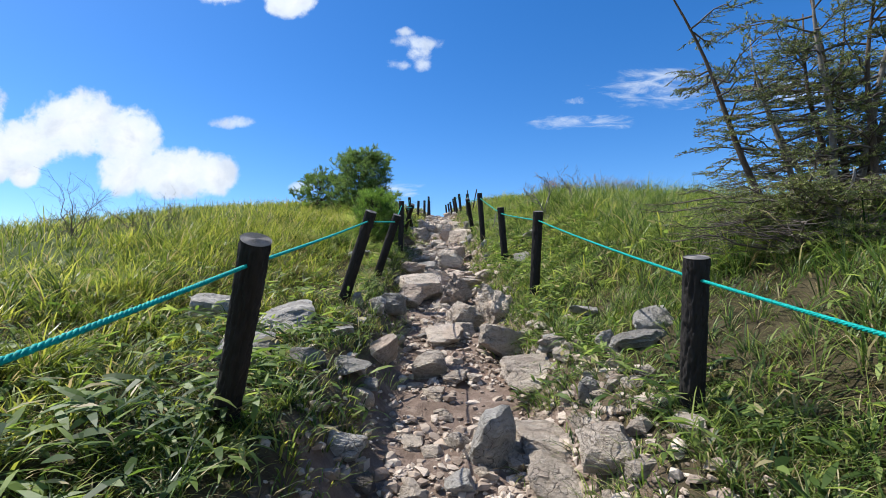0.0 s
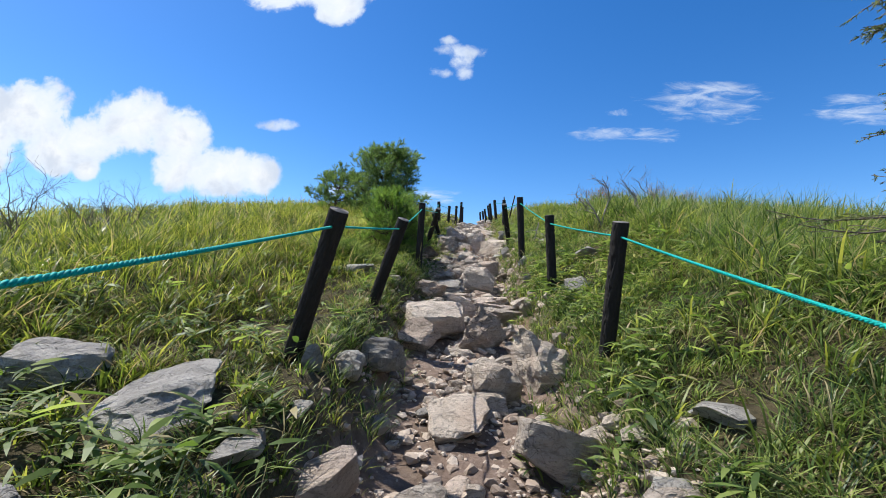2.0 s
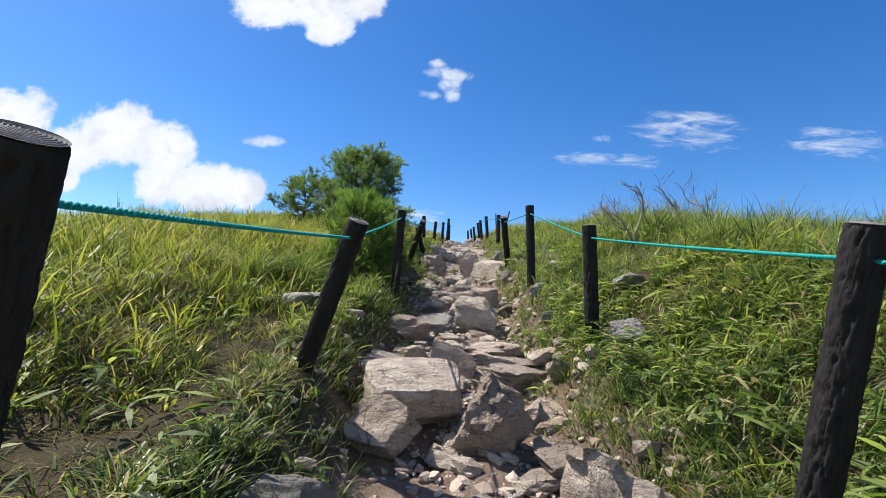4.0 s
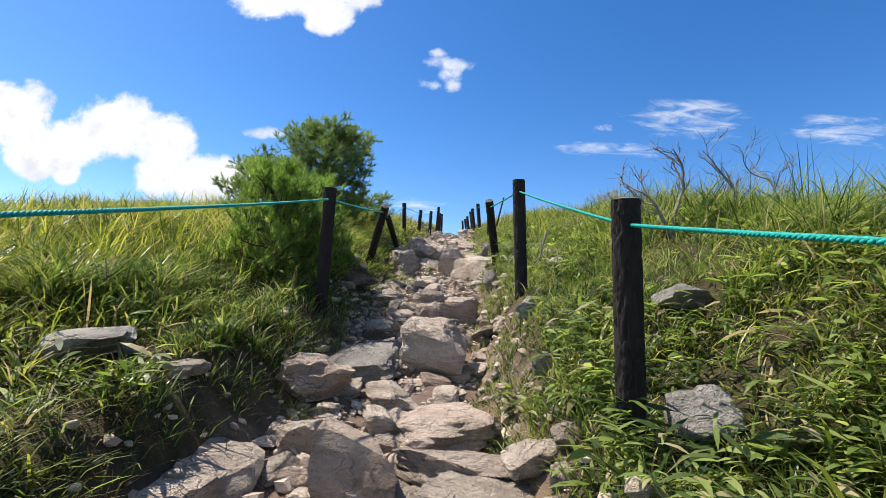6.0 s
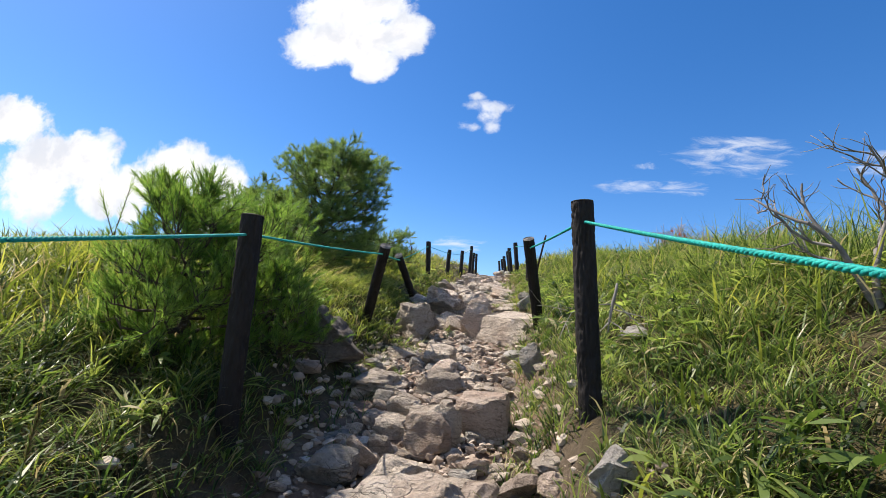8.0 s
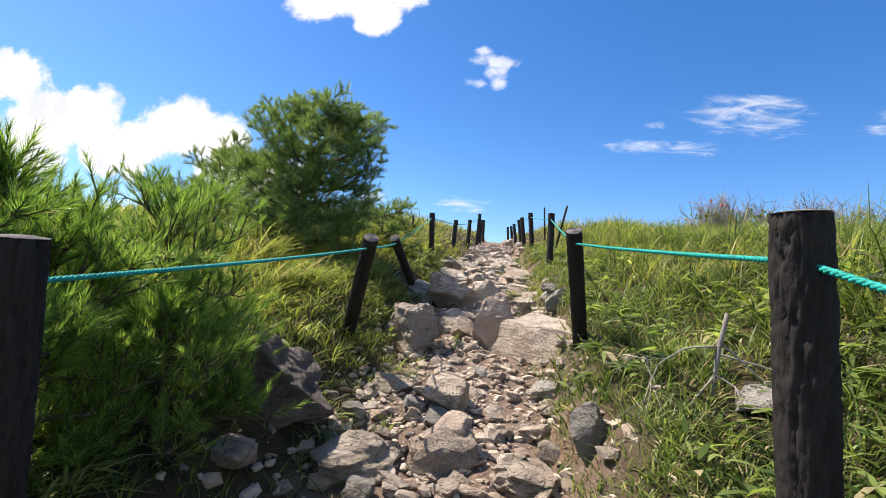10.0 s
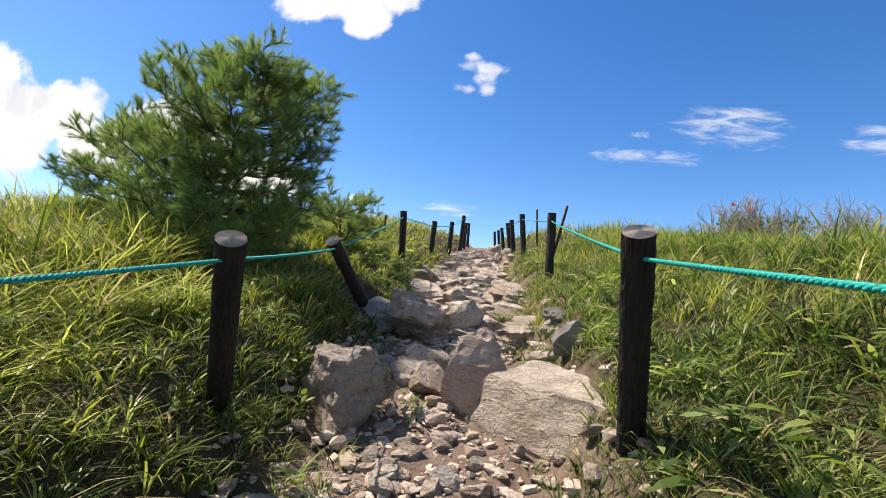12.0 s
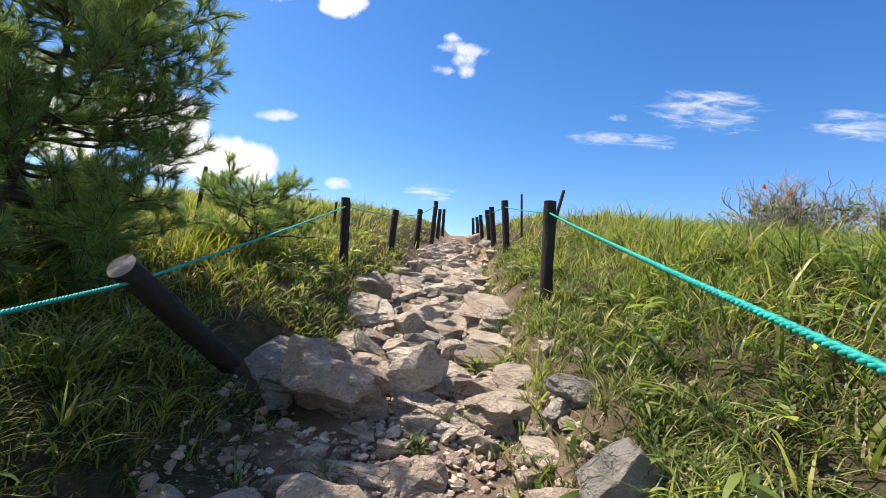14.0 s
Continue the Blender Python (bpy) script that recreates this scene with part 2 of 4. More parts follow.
def plain(name, low, high, scale, rough, depth, stretch=(1, 1, 1), spec=0.3):
    m, n = material(name)
    at = n.put("ShaderNodeMapping", i_Vector=n.put("ShaderNodeTexCoord", 3), i_Scale=stretch)
    a, b = n.noise(at, scale, 6.0, 0.65), n.noise(at, scale * 9, 4.0, 0.6)
    tone = n.math("ADD", n.math("MULTIPLY", a, 0.7), n.math("MULTIPLY", b, 0.3))
    finish(n, n.ramp(tone, (0.3, low), (0.7, high)), rough, tone, depth, spec)
    return m


M_POST = plain("dark_imitation_wood", (0.011, 0.0097, 0.0095), (0.028, 0.0245, 0.0235), 14.0, 0.74, 0.010, (1, 1, 0.16), 0.22)
M_POSTCAP = plain("weathered_post_top", (0.11, 0.10, 0.095), (0.27, 0.25, 0.235), 30.0, 0.85, 0.004)
M_BARK = plain("pine_bark", (0.035, 0.026, 0.02), (0.12, 0.09, 0.07), 16.0, 0.9, 0.02, (1, 1, 0.3))
M_DEAD = plain("bleached_dead_wood", (0.16, 0.14, 0.125), (0.42, 0.39, 0.36), 12.0, 0.85, 0.006, (1, 1, 0.2))
M_GREY_TWIG = plain("weathered_twig", (0.09, 0.08, 0.072), (0.29, 0.265, 0.245), 12.0, 0.9, 0.006)
M_TWIG = plain("dark_twig", (0.05, 0.04, 0.035), (0.15, 0.125, 0.11), 12.0, 0.9, 0.006)
M_POLE = plain("rusty_pole", (0.02, 0.014, 0.012), (0.06, 0.035, 0.028), 20.0, 0.7, 0.003)


def rope_material():
    m, n = material("turquoise_rope")
    at = n.put("ShaderNodeNewGeometry", 0)
    color = n.ramp(n.noise(at, 120.0, 4.0), (0.3, (0.0, 0.15, 0.135)), (0.7, (0.006, 0.43, 0.37)))
    finish(n, color, 0.6, n.noise(at, 400.0, 3.0), 0.001, 0.2)
    return m


M_ROPE = rope_material()


# ---- mesh helpers ----
def mesh_of(name, verts, faces, mat, smooth=False):
    """One mesh out of arrays; faces: an array of triangles or of quads, or a tuple of both."""
    verts = np.asarray(verts, np.float32)
    groups = [np.asarray(f, np.int32) for f in (faces if isinstance(faces, tuple) else (faces,)) if len(f)]
    me = bpy.data.meshes.new(name)
    me.vertices.add(len(verts))
    me.vertices.foreach_set("co", verts.ravel())
    loops = np.concatenate([g.ravel() for g in groups])
    sizes = np.concatenate([np.full(len(g), g.shape[1], np.int32) for g in groups])
    me.loops.add(len(loops))
    me.loops.foreach_set("vertex_index", loops)
    me.polygons.add(len(sizes))
    me.polygons.foreach_set("loop_start", np.concatenate([[0], np.cumsum(sizes)[:-1]]).astype(np.int32))
    me.polygons.foreach_set("use_smooth", np.full(len(sizes), smooth))
    me.materials.append(mat)
    me.update(calc_edges=True)
    return me


def part(name, me, parent, label=""):
    ob = new(name, me)
    ob.parent = parent
    return tagged(ob, label) if label else ob


class Pile:
    """Gathers many small pieces into one mesh."""

    def __init__(self):
        self.v, self.tri, self.quad, self.count = [], [], [], 0

    def add(self, verts, tri=None, quad=None):
        self.v.append(verts)
        if tri is not None and len(tri):
            self.tri.append(np.asarray(tri) + self.count)
        if quad is not None and len(quad):
            self.quad.append(np.asarray(quad) + self.count)
        self.count += len(verts)

    def mesh(self, name, mat, smooth=False):
        faces = tuple(np.concatenate(f) for f in (self.tri, self.quad) if f)
        return mesh_of(name, np.concatenate(self.v), faces, mat, smooth)

    def tube(self, path, radii, sides=6, closed=True):
        path, radii = np.asarray(path, float), np.asarray(radii, float)
        n = len(path)
        way = np.gradient(path, axis=0)
        way /= np.linalg.norm(way, axis=1)[:, None] + 1e-9
        ref = np.where(np.abs(way[:, 2:3]) > 0.9, [[1.0, 0, 0]], [[0, 0, 1.0]])
        a = np.cross(way, ref)
        a /= np.linalg.norm(a, axis=1)[:, None] + 1e-9
        b = np.cross(way, a)
        turn = np.arange(sides) * 2 * np.pi / sides
        ring = a[:, None] * np.cos(turn)[None, :, None] + b[:, None] * np.sin(turn)[None, :, None]
        verts = (path[:, None] + ring * radii[:, None, None]).reshape(-1, 3)
        i, j = np.meshgrid(np.arange(n - 1), np.arange(sides), indexing="ij")
        k = (j + 1) % sides
        quad = np.stack([i * sides + j, i * sides + k, (i + 1) * sides + k, (i + 1) * sides + j], -1).reshape(-1, 4)
        tri = []
        if closed:
            verts = np.concatenate([verts, path[:1], path[-1:]])
            for s in range(sides):
                tri += [(n * sides, (s + 1) % sides, s), (n * sides + 1, (n - 1) * sides + s, (n - 1) * sides + (s + 1) % sides)]
        self.add(verts, tri, quad)


def ico(levels):
    bm = bmesh.new()
    bmesh.ops.create_icosphere(bm, subdivisions=levels, radius=1.0)
    v = np.array([p.co[:] for p in bm.verts])
    f = np.array([[p.index for p in q.verts] for q in bm.faces])
    bm.free()
    return v, f


ICO = {k: ico(k) for k in (1, 2, 3, 4)}


# ---- the hillside ----
TRAIL_Y = [-60, -20, 0, 5.5, 9.6, 14.3, 19.6, 22, 28, 34, 45, 60, 120, 400, 3000]
TRAIL_Z = [-10, -3.2, 0.0, 0.75, 1.6, 2.65, 3.75, 4.25, 5.3, 6.2, 7.1, 7.2, 2.0, -50, -160]
MID_Y = [-20, 0, 2, 5, 8, 11, 14, 17, 19.6, 22, 28, 40]
MID_X = [0.3, 0.12, 0.12, 0.15, 0.05, 0.0, 0.06, 0.0, -0.12, -0.12, -0.15, -0.4]


def ramp(v, a, b):
    u = np.clip((v - a) / (b - a), 0, 1)
    return u * u * (3 - 2 * u)


def trail_z(y):
    return (np.interp(y - 0.8, TRAIL_Y, TRAIL_Z) + np.interp(y, TRAIL_Y, TRAIL_Z) + np.interp(y + 0.8, TRAIL_Y, TRAIL_Z)) / 3


def ground_z(x, y):
    """Height of the hillside: a worn trail between two grassy banks on a ridge."""
    x, y = np.asarray(x, float), np.asarray(y, float)
    d = x - np.interp(y, MID_Y, MID_X)
    high = 1 - 0.42 * ramp(y, 13, 21)
    edge = np.interp(y, [4, 8, 12.5, 14, 16.5, 18, 21], [0.45, 0.62, 0.66, 0.74, 0.74, 0.55, 0.42])
    left = 0.5 * ramp(-d - edge, 0.0, 0.55 + 0.35 * ramp(y, 11, 13)) + 0.30 * ramp(-d, 1.4, 4.5)
    right = (0.42 + 0.12 * ramp(y, 8, 10) * high) * ramp(d, 0.5, 1.0) + 0.74 * high * ramp(d, 1.0, 3.0)
    fall = -0.004 * np.clip(np.abs(d) - 5, 0, 40) ** 2 - 0.28 * np.clip(np.abs(d) - 45, 0, 2500) * ramp(np.abs(d), 45, 400) * 0.3
    near = np.exp(-(np.abs(d) / 40) ** 2)
    lumps = 0.05 * np.sin(1.9 * x + 0.7 * y) * np.sin(1.3 * y - 0.6 * x + 1) + 0.03 * np.sin(4.1 * x - 2.2 * y + 2) * np.sin(3.3 * y + 1.1 * x)
    rough = 0.018 * np.sin(9.1 * x + 3.0 * y) * np.sin(7.7 * y - 2.1 * x) + 0.012 * np.sin(17 * x - 5 * y + 1) * np.sin(15 * y + 6 * x)
    return trail_z(y) + left + right + fall + (lumps * ramp(np.abs(d), 0.6, 1.6) + rough) * near


def make_ground():
    def steps(near, fine, far):
        a = np.arange(-near, near, fine)
        out, step = [near], fine
        while out[-1] < far:
            step *= 1.25
            out.append(out[-1] + step)
        return a, np.array(out)

    a, o = steps(3.0, 0.06, 2500)
    xs = np.concatenate([-o[::-1], a[1:], o])
    ys = np.concatenate([-(np.geomspace(1, 60, 16)[::-1]) - 1, np.arange(-1.95, 27, 0.085), np.arange(27, 60, 0.5), np.geomspace(60, 2800, 26)])
    x, y = np.meshgrid(xs, ys, indexing="ij")
    z = ground_z(x, y)
    d = x - np.interp(y, MID_Y, MID_X)
    near = ramp(-np.abs(d), -3.0, -2.0)
    wear = np.array([noise.fractal(Vector((p, q, 0.0)) * 2.6, 1.0, 2.0, 5) if abs(r) < 3 and -2 < q < 27 else 0.0 for p, q, r in zip(x.ravel(), y.ravel(), d.ravel())]).reshape(x.shape)
    z = z + wear * near * 0.03
    nx, ny = x.shape
    i, j = np.meshgrid(np.arange(nx - 1), np.arange(ny - 1), indexing="ij")
    quad = np.stack([i * ny + j, (i + 1) * ny + j, (i + 1) * ny + j + 1, i * ny + j + 1], -1).reshape(-1, 4)
    me = mesh_of("ground", np.stack([x, y, z], -1).reshape(-1, 3), quad, M_GROUND, True)
    bare = np.clip(ramp(-np.abs(d), -0.95, -0.6) + 0.4 * wear, 0, 1) * ramp(-np.abs(d), -1.15, -0.85)
    me.attributes.new("bare", "FLOAT", "POINT").data.foreach_set("value", bare.ravel().astype(np.float32))
    turf = ramp(np.abs(d), 2.5, 5.0)
    me.attributes.new("turf", "FLOAT", "POINT").data.foreach_set("value", turf.ravel().astype(np.float32))
    return tagged(new("ground", me), "grassy hillside with a worn brown earth trail up it", "ground", kind="structure")


make_ground()

# ---- rocks ----
BIG = []


def rock_shape(rng, level, cuts, rough, kind):
    """A broken stone: a rough box with corners and faces knocked off by flat cuts, ledges and grain."""
    v, f = ICO[level]
    v = v.copy()
    p = {"slab": 9.0, "block": 9.0, "boulder": 4.0, "peak": 4.0}[kind]
    v /= (np.abs(v) ** p).sum(1)[:, None] ** (1 / p)
    if kind == "boulder":
        v = v @ np.array(Euler(rng.uniform(-0.6, 0.6, 3)).to_matrix()).T
    if kind == "peak":
        high = np.clip((v[:, 2] + 0.6) / 1.6, 0, 1)
        v[:, 0] = v[:, 0] * (1 - 0.62 * high) + 0.3 * high
        v[:, 1] *= 1 - 0.55 * high
    for _ in range(cuts):
        n = rng.normal(size=3)
        if kind == "slab":
            n[2] *= 0.45
        n /= np.linalg.norm(n)
        c = np.quantile(v @ n, rng.uniform(0.72, 0.94))
        v -= np.clip(v @ n - c, 0, None)[:, None] * n
    shift = Vector(rng.uniform(-50, 50, 3))
    bed = Vector(rng.normal(size=3) * 0.35 + np.array([0, 0, 1])).normalized()
    bump = np.array([noise.fractal(Vector(q) * 1.7 + shift, 0.9, 2.1, 5) for q in v])
    layer = np.array([noise.noise(Vector(q) * 0.7 + bed * (Vector(q).dot(bed) * 5.0) + shift) for q in v])
    crag = np.array([noise.ridged_multi_fractal(Vector(q) * 1.3 + shift, 1.0, 2.0, 3, 1.0, 2.0) for q in v])
    v = v * (1 + rough * bump + 0.35 * rough * np.round(layer * 4) / 2 - 0.12 * rough * crag)[:, None]
    v -= (v.max(0) + v.min(0)) / 2
    return v / ((v.max(0) - v.min(0)) / 2), f


def rock(kind, x, y, wide, deep, high, turn, seed, drop=0.0, tone="b"):
    rng = np.random.default_rng(seed + 100)
    size = max(wide, high)
    level = 4 if size > 0.42 else 3
    v, f = rock_shape(rng, level, {"slab": 6, "block": 4, "boulder": 8, "peak": 5}[kind], (0.22 if kind == "boulder" and size > 0.45 else 0.13) if kind != "block" else 0.08, kind)
    sunk = 0.28
    v = v * np.array([wide / 2 * 1.1, deep / 2 * 1.15, high * (1 + sunk) / 2])
    d = x - np.interp(y, MID_Y, MID_X)
    grey = d < -0.85 or d > 1.0
    mat = {"b": M_ROCK_PINK if rng.random() < 0.12 else M_ROCK, "g": M_ROCK_GREY, "d": M_ROCK_DARK, "p": M_ROCK_PINK}[tone]
    ob = new({"slab": "rock_slab", "block": "rock_block", "boulder": "boulder", "peak": "pointed_rock"}[kind], mesh_of("rock", v, f, mat, False))
    z = float(ground_z(x, y)) + high * (1 - sunk) / 2 - drop
    tilt = 10 if kind == "slab" else 7
    ob.matrix_world = pose(x, y, z, 8 + rng.uniform(-tilt, tilt), rng.uniform(-tilt, tilt), turn)
    words = {"slab": "flat weathered slab of", "block": "squared angular block of", "boulder": "rounded rough boulder of", "peak": "upright pointed"}[kind]
    stone = {M_ROCK_GREY.name: "grey lichened stone among the grass" if abs(d) > 0.8 else "grey lichened stone on the trail", M_ROCK_DARK.name: "dark volcanic stone beside the trail", M_ROCK.name: "pale buff stone on the trail", M_ROCK_PINK.name: "pinkish buff stone on the trail"}[mat.name]
    tagged(ob, words + " " + stone, "rock", "rocks along the trail")
    BIG.append((x, y, (wide + deep) / 4 * (1.35 if grey and kind == "slab" else 1.0)))
    return ob


rock("boulder", 0.87, 2.50, 0.32, 0.25, 0.20, -21, 3, tone="b")
rock("boulder", -0.43, 2.56, 0.17, 0.13, 0.07, 14, 13, tone="d")
rock("slab", 0.60, 2.63, 0.31, 0.41, 0.09, 24, 2, tone="b")
rock("boulder", -0.53, 2.68, 0.23, 0.17, 0.11, -3, 12, tone="g")
rock("slab", 1.01, 2.70, 0.11, 0.14, 0.03, 24, 14, tone="b")
rock("slab", 0.91, 2.84, 0.15, 0.17, 0.04, -7, 15, tone="b")
rock("boulder", 0.32, 2.91, 0.29, 0.22, 0.35, 22, 0, tone="g")
rock("boulder", 1.04, 2.96, 0.10, 0.08, 0.07, -16, 7, tone="b")
rock("slab", 0.66, 3.06, 0.37, 0.49, 0.11, 1, 1, tone="b")
rock("boulder", 0.94, 3.08, 0.13, 0.10, 0.13, -6, 5, tone="g")
rock("slab", -0.19, 3.12, 0.14, 0.18, 0.04, -1, 11, tone="b")
rock("block", -1.27, 3.14, 0.17, 0.12, 0.07, -12, 34, tone="g")
rock("boulder", -0.88, 3.20, 0.22, 0.16, 0.11, 21, 35, tone="g")
rock("boulder", 0.86, 3.27, 0.13, 0.10, 0.07, 15, 6, tone="b")
rock("slab", -1.36, 3.38, 0.38, 0.28, 0.11, 4, 33, tone="g")
rock("slab", -0.68, 3.48, 0.36, 0.28, 0.08, 0, 36, tone="g")
rock("boulder", 1.28, 3.51, 0.11, 0.09, 0.11, 2, 9, tone="g")
rock("slab", 1.49, 3.52, 0.41, 0.30, 0.08, -14, 29, tone="g")
rock("slab", -0.55, 3.59, 0.15, 0.19, 0.04, 9, 37, tone="g")
rock("boulder", 1.25, 3.61, 0.16, 0.13, 0.15, 23, 27, tone="g")
rock("boulder", 1.66, 3.76, 0.26, 0.19, 0.13, -8, 28, tone="g")
rock("slab", 0.97, 3.82, 0.16, 0.19, 0.06, 0, 25, tone="b")
rock("slab", -0.06, 3.90, 0.17, 0.23, 0.06, 20, 10, tone="b")
rock("slab", -0.07, 3.95, 0.17, 0.23, 0.06, -14, 39, tone="b")
rock("slab", -0.83, 3.99, 0.17, 0.23, 0.06, -1, 38, tone="g")
rock("slab", 0.79, 4.11, 0.49, 0.60, 0.15, 5, 4, tone="b")
rock("boulder", 0.98, 4.15, 0.27, 0.19, 0.11, 19, 8, tone="b")
rock("boulder", 0.97, 4.22, 0.27, 0.21, 0.12, 8, 22, tone="g")
rock("slab", 0.12, 4.26, 0.19, 0.25, 0.06, -16, 18, tone="b")
rock("block", -0.55, 4.30, 0.33, 0.24, 0.21, 23, 16, tone="p")
rock("boulder", -0.12, 4.35, 0.32, 0.25, 0.25, 21, 17, tone="b")
rock("slab", -1.42, 4.37, 0.50, 0.65, 0.16, 7, 31, tone="g")
rock("slab", 0.84, 4.44, 0.11, 0.14, 0.03, -18, 23, tone="b")
rock("slab", -0.77, 4.55, 0.11, 0.14, 0.03, 10, 40, tone="g")
rock("block", -2.19, 4.62, 0.43, 0.31, 0.18, 22, 32, tone="g")
rock("slab", 1.45, 4.69, 0.38, 0.29, 0.08, 0, 26, tone="g")
rock("boulder", 0.16, 4.73, 0.10, 0.08, 0.07, 1, 30, tone="b")
rock("block", 0.62, 5.03, 0.44, 0.32, 0.32, 5, 19, tone="b")
rock("slab", 0.88, 5.08, 0.19, 0.26, 0.06, 0, 24, tone="b")
rock("boulder", -0.90, 5.09, 0.12, 0.10, 0.16, -2, 43, tone="g")
rock("boulder", -0.74, 5.37, 0.24, 0.18, 0.19, -15, 42, tone="g")
rock("slab", 0.04, 5.52, 0.43, 0.56, 0.13, 10, 20, tone="b")
rock("boulder", 0.28, 5.98, 0.35, 0.26, 0.34, -7, 44, tone="b")
rock("boulder", 0.31, 5.99, 0.38, 0.28, 0.28, 22, 21, tone="b")
rock("boulder", -0.67, 6.01, 0.45, 0.33, 0.25, 14, 41, tone="g")
rock("boulder", 0.70, 6.23, 0.53, 0.39, 0.51, -16, 45, tone="b")
rock("boulder", -1.94, 6.72, 0.10, 0.08, 0.16, -6, 56, tone="g")
rock("slab", 0.45, 6.93, 0.27, 0.22, 0.06, 23, 47, tone="b")
rock("boulder", -0.09, 7.06, 0.19, 0.15, 0.08, 16, 54, tone="b")
rock("slab", 0.61, 7.08, 0.35, 0.45, 0.10, -14, 46, tone="b")
rock("boulder", -0.44, 7.08, 0.39, 0.29, 0.34, -6, 49, tone="b")
rock("boulder", 0.20, 7.26, 0.51, 0.38, 0.47, 12, 50, tone="p")
rock("block", -0.32, 7.56, 0.66, 0.48, 0.41, 19, 48, tone="b")
rock("slab", 0.62, 7.67, 0.31, 0.41, 0.09, 2, 53, tone="b")
rock("boulder", 0.79, 8.07, 0.22, 0.16, 0.15, 21, 52, tone="b")
rock("slab", -0.77, 8.16, 0.26, 0.33, 0.08, -11, 55, tone="b")
rock("boulder", 0.82, 8.29, 0.09, 0.06, 0.11, -10, 64, tone="b")
rock("boulder", 1.43, 8.36, 0.28, 0.21, 0.17, -6, 82, tone="g")
rock("slab", 0.57, 8.43, 0.52, 0.67, 0.16, -23, 51, tone="b")
rock("boulder", 1.49, 8.44, 0.17, 0.13, 0.17, -8, 57, tone="g")
rock("boulder", 0.87, 8.44, 0.13, 0.10, 0.10, -5, 63, tone="b")
rock("slab", -0.70, 8.44, 0.36, 0.46, 0.11, 24, 58, tone="b")
rock("block", -0.07, 8.51, 0.38, 0.27, 0.31, 0, 60, tone="b")
rock("boulder", 0.74, 8.52, 0.25, 0.19, 0.15, 20, 62, tone="b")
rock("boulder", -0.51, 8.63, 0.28, 0.21, 0.11, -4, 59, tone="b")
rock("slab", -1.52, 8.65, 0.39, 0.35, 0.11, 10, 79, tone="g")
rock("slab", 0.37, 8.67, 0.56, 0.45, 0.16, 23, 61, tone="p")
rock("slab", -1.04, 8.69, 0.16, 0.21, 0.06, 1, 78, tone="b")
rock("slab", -1.37, 8.71, 0.12, 0.15, 0.04, -21, 80, tone="g")
rock("slab", -0.65, 8.86, 0.12, 0.16, 0.04, -14, 89, tone="b")
rock("boulder", 0.06, 8.93, 0.25, 0.18, 0.09, -5, 67, tone="b")
rock("boulder", -0.57, 8.99, 0.23, 0.17, 0.08, -22, 88, tone="b")
rock("boulder", -0.06, 9.10, 0.22, 0.16, 0.13, -20, 66, tone="b")
rock("boulder", 0.59, 9.11, 0.14, 0.11, 0.12, 0, 75, tone="b")
rock("slab", 0.28, 9.14, 0.50, 0.65, 0.16, 15, 65, tone="p")
rock("boulder", 0.88, 9.15, 0.13, 0.10, 0.13, 3, 86, tone="g")
rock("boulder", -0.43, 9.27, 0.14, 0.11, 0.08, 10, 77, tone="b")
rock("boulder", -1.42, 9.27, 0.10, 0.08, 0.07, 7, 81, tone="g")
rock("slab", 1.82, 9.31, 0.40, 0.28, 0.12, 0, 83, tone="g")
rock("boulder", -0.60, 9.53, 0.52, 0.39, 0.28, 21, 69, tone="p")
rock("slab", -0.06, 9.54, 0.37, 0.48, 0.11, 19, 68, tone="b")
rock("slab", -0.38, 9.66, 0.21, 0.26, 0.06, -21, 90, tone="b")
rock("boulder", 1.18, 9.84, 0.16, 0.12, 0.09, -8, 84, tone="g")
rock("slab", -0.37, 10.10, 0.60, 0.79, 0.18, -13, 70, tone="g")
rock("boulder", 0.89, 10.11, 0.12, 0.09, 0.18, 13, 104, tone="g")
rock("boulder", 0.90, 10.13, 0.17, 0.13, 0.13, 7, 85, tone="g")
rock("block", 0.21, 10.15, 0.55, 0.40, 0.41, -21, 71, tone="b")
rock("slab", 0.51, 10.16, 0.19, 0.25, 0.06, -21, 76, tone="b")
rock("boulder", 0.74, 10.53, 0.14, 0.11, 0.09, -9, 103, tone="b")
rock("slab", 0.76, 10.75, 0.13, 0.16, 0.04, 10, 102, tone="b")
rock("slab", 0.74, 10.77, 0.15, 0.19, 0.04, 6, 87, tone="b")
rock("boulder", -0.02, 10.82, 0.27, 0.21, 0.20, -18, 101, tone="b")
rock("boulder", -0.43, 10.88, 0.30, 0.23, 0.20, 14, 72, tone="g")
rock("boulder", -0.31, 11.02, 0.19, 0.14, 0.20, 4, 99, tone="b")
rock("boulder", -0.24, 11.24, 0.16, 0.12, 0.12, -20, 100, tone="b")
rock("boulder", 0.04, 11.33, 0.30, 0.23, 0.25, 0, 96, tone="b")
rock("slab", -0.60, 11.37, 0.15, 0.19, 0.04, -6, 106, tone="g")
rock("boulder", 0.07, 11.43, 0.33, 0.25, 0.26, 6, 73, tone="b")
rock("block", 0.38, 11.68, 0.33, 0.25, 0.26, -13, 74, tone="p")
rock("slab", -0.40, 11.70, 0.16, 0.22, 0.06, 1, 105, tone="b")
rock("slab", -1.03, 11.78, 0.26, 0.21, 0.07, -7, 120, tone="p")
rock("boulder", -0.22, 11.79, 0.24, 0.18, 0.18, 5, 97, tone="b")
rock("boulder", -0.45, 12.04, 0.18, 0.13, 0.11, 22, 98, tone="g")
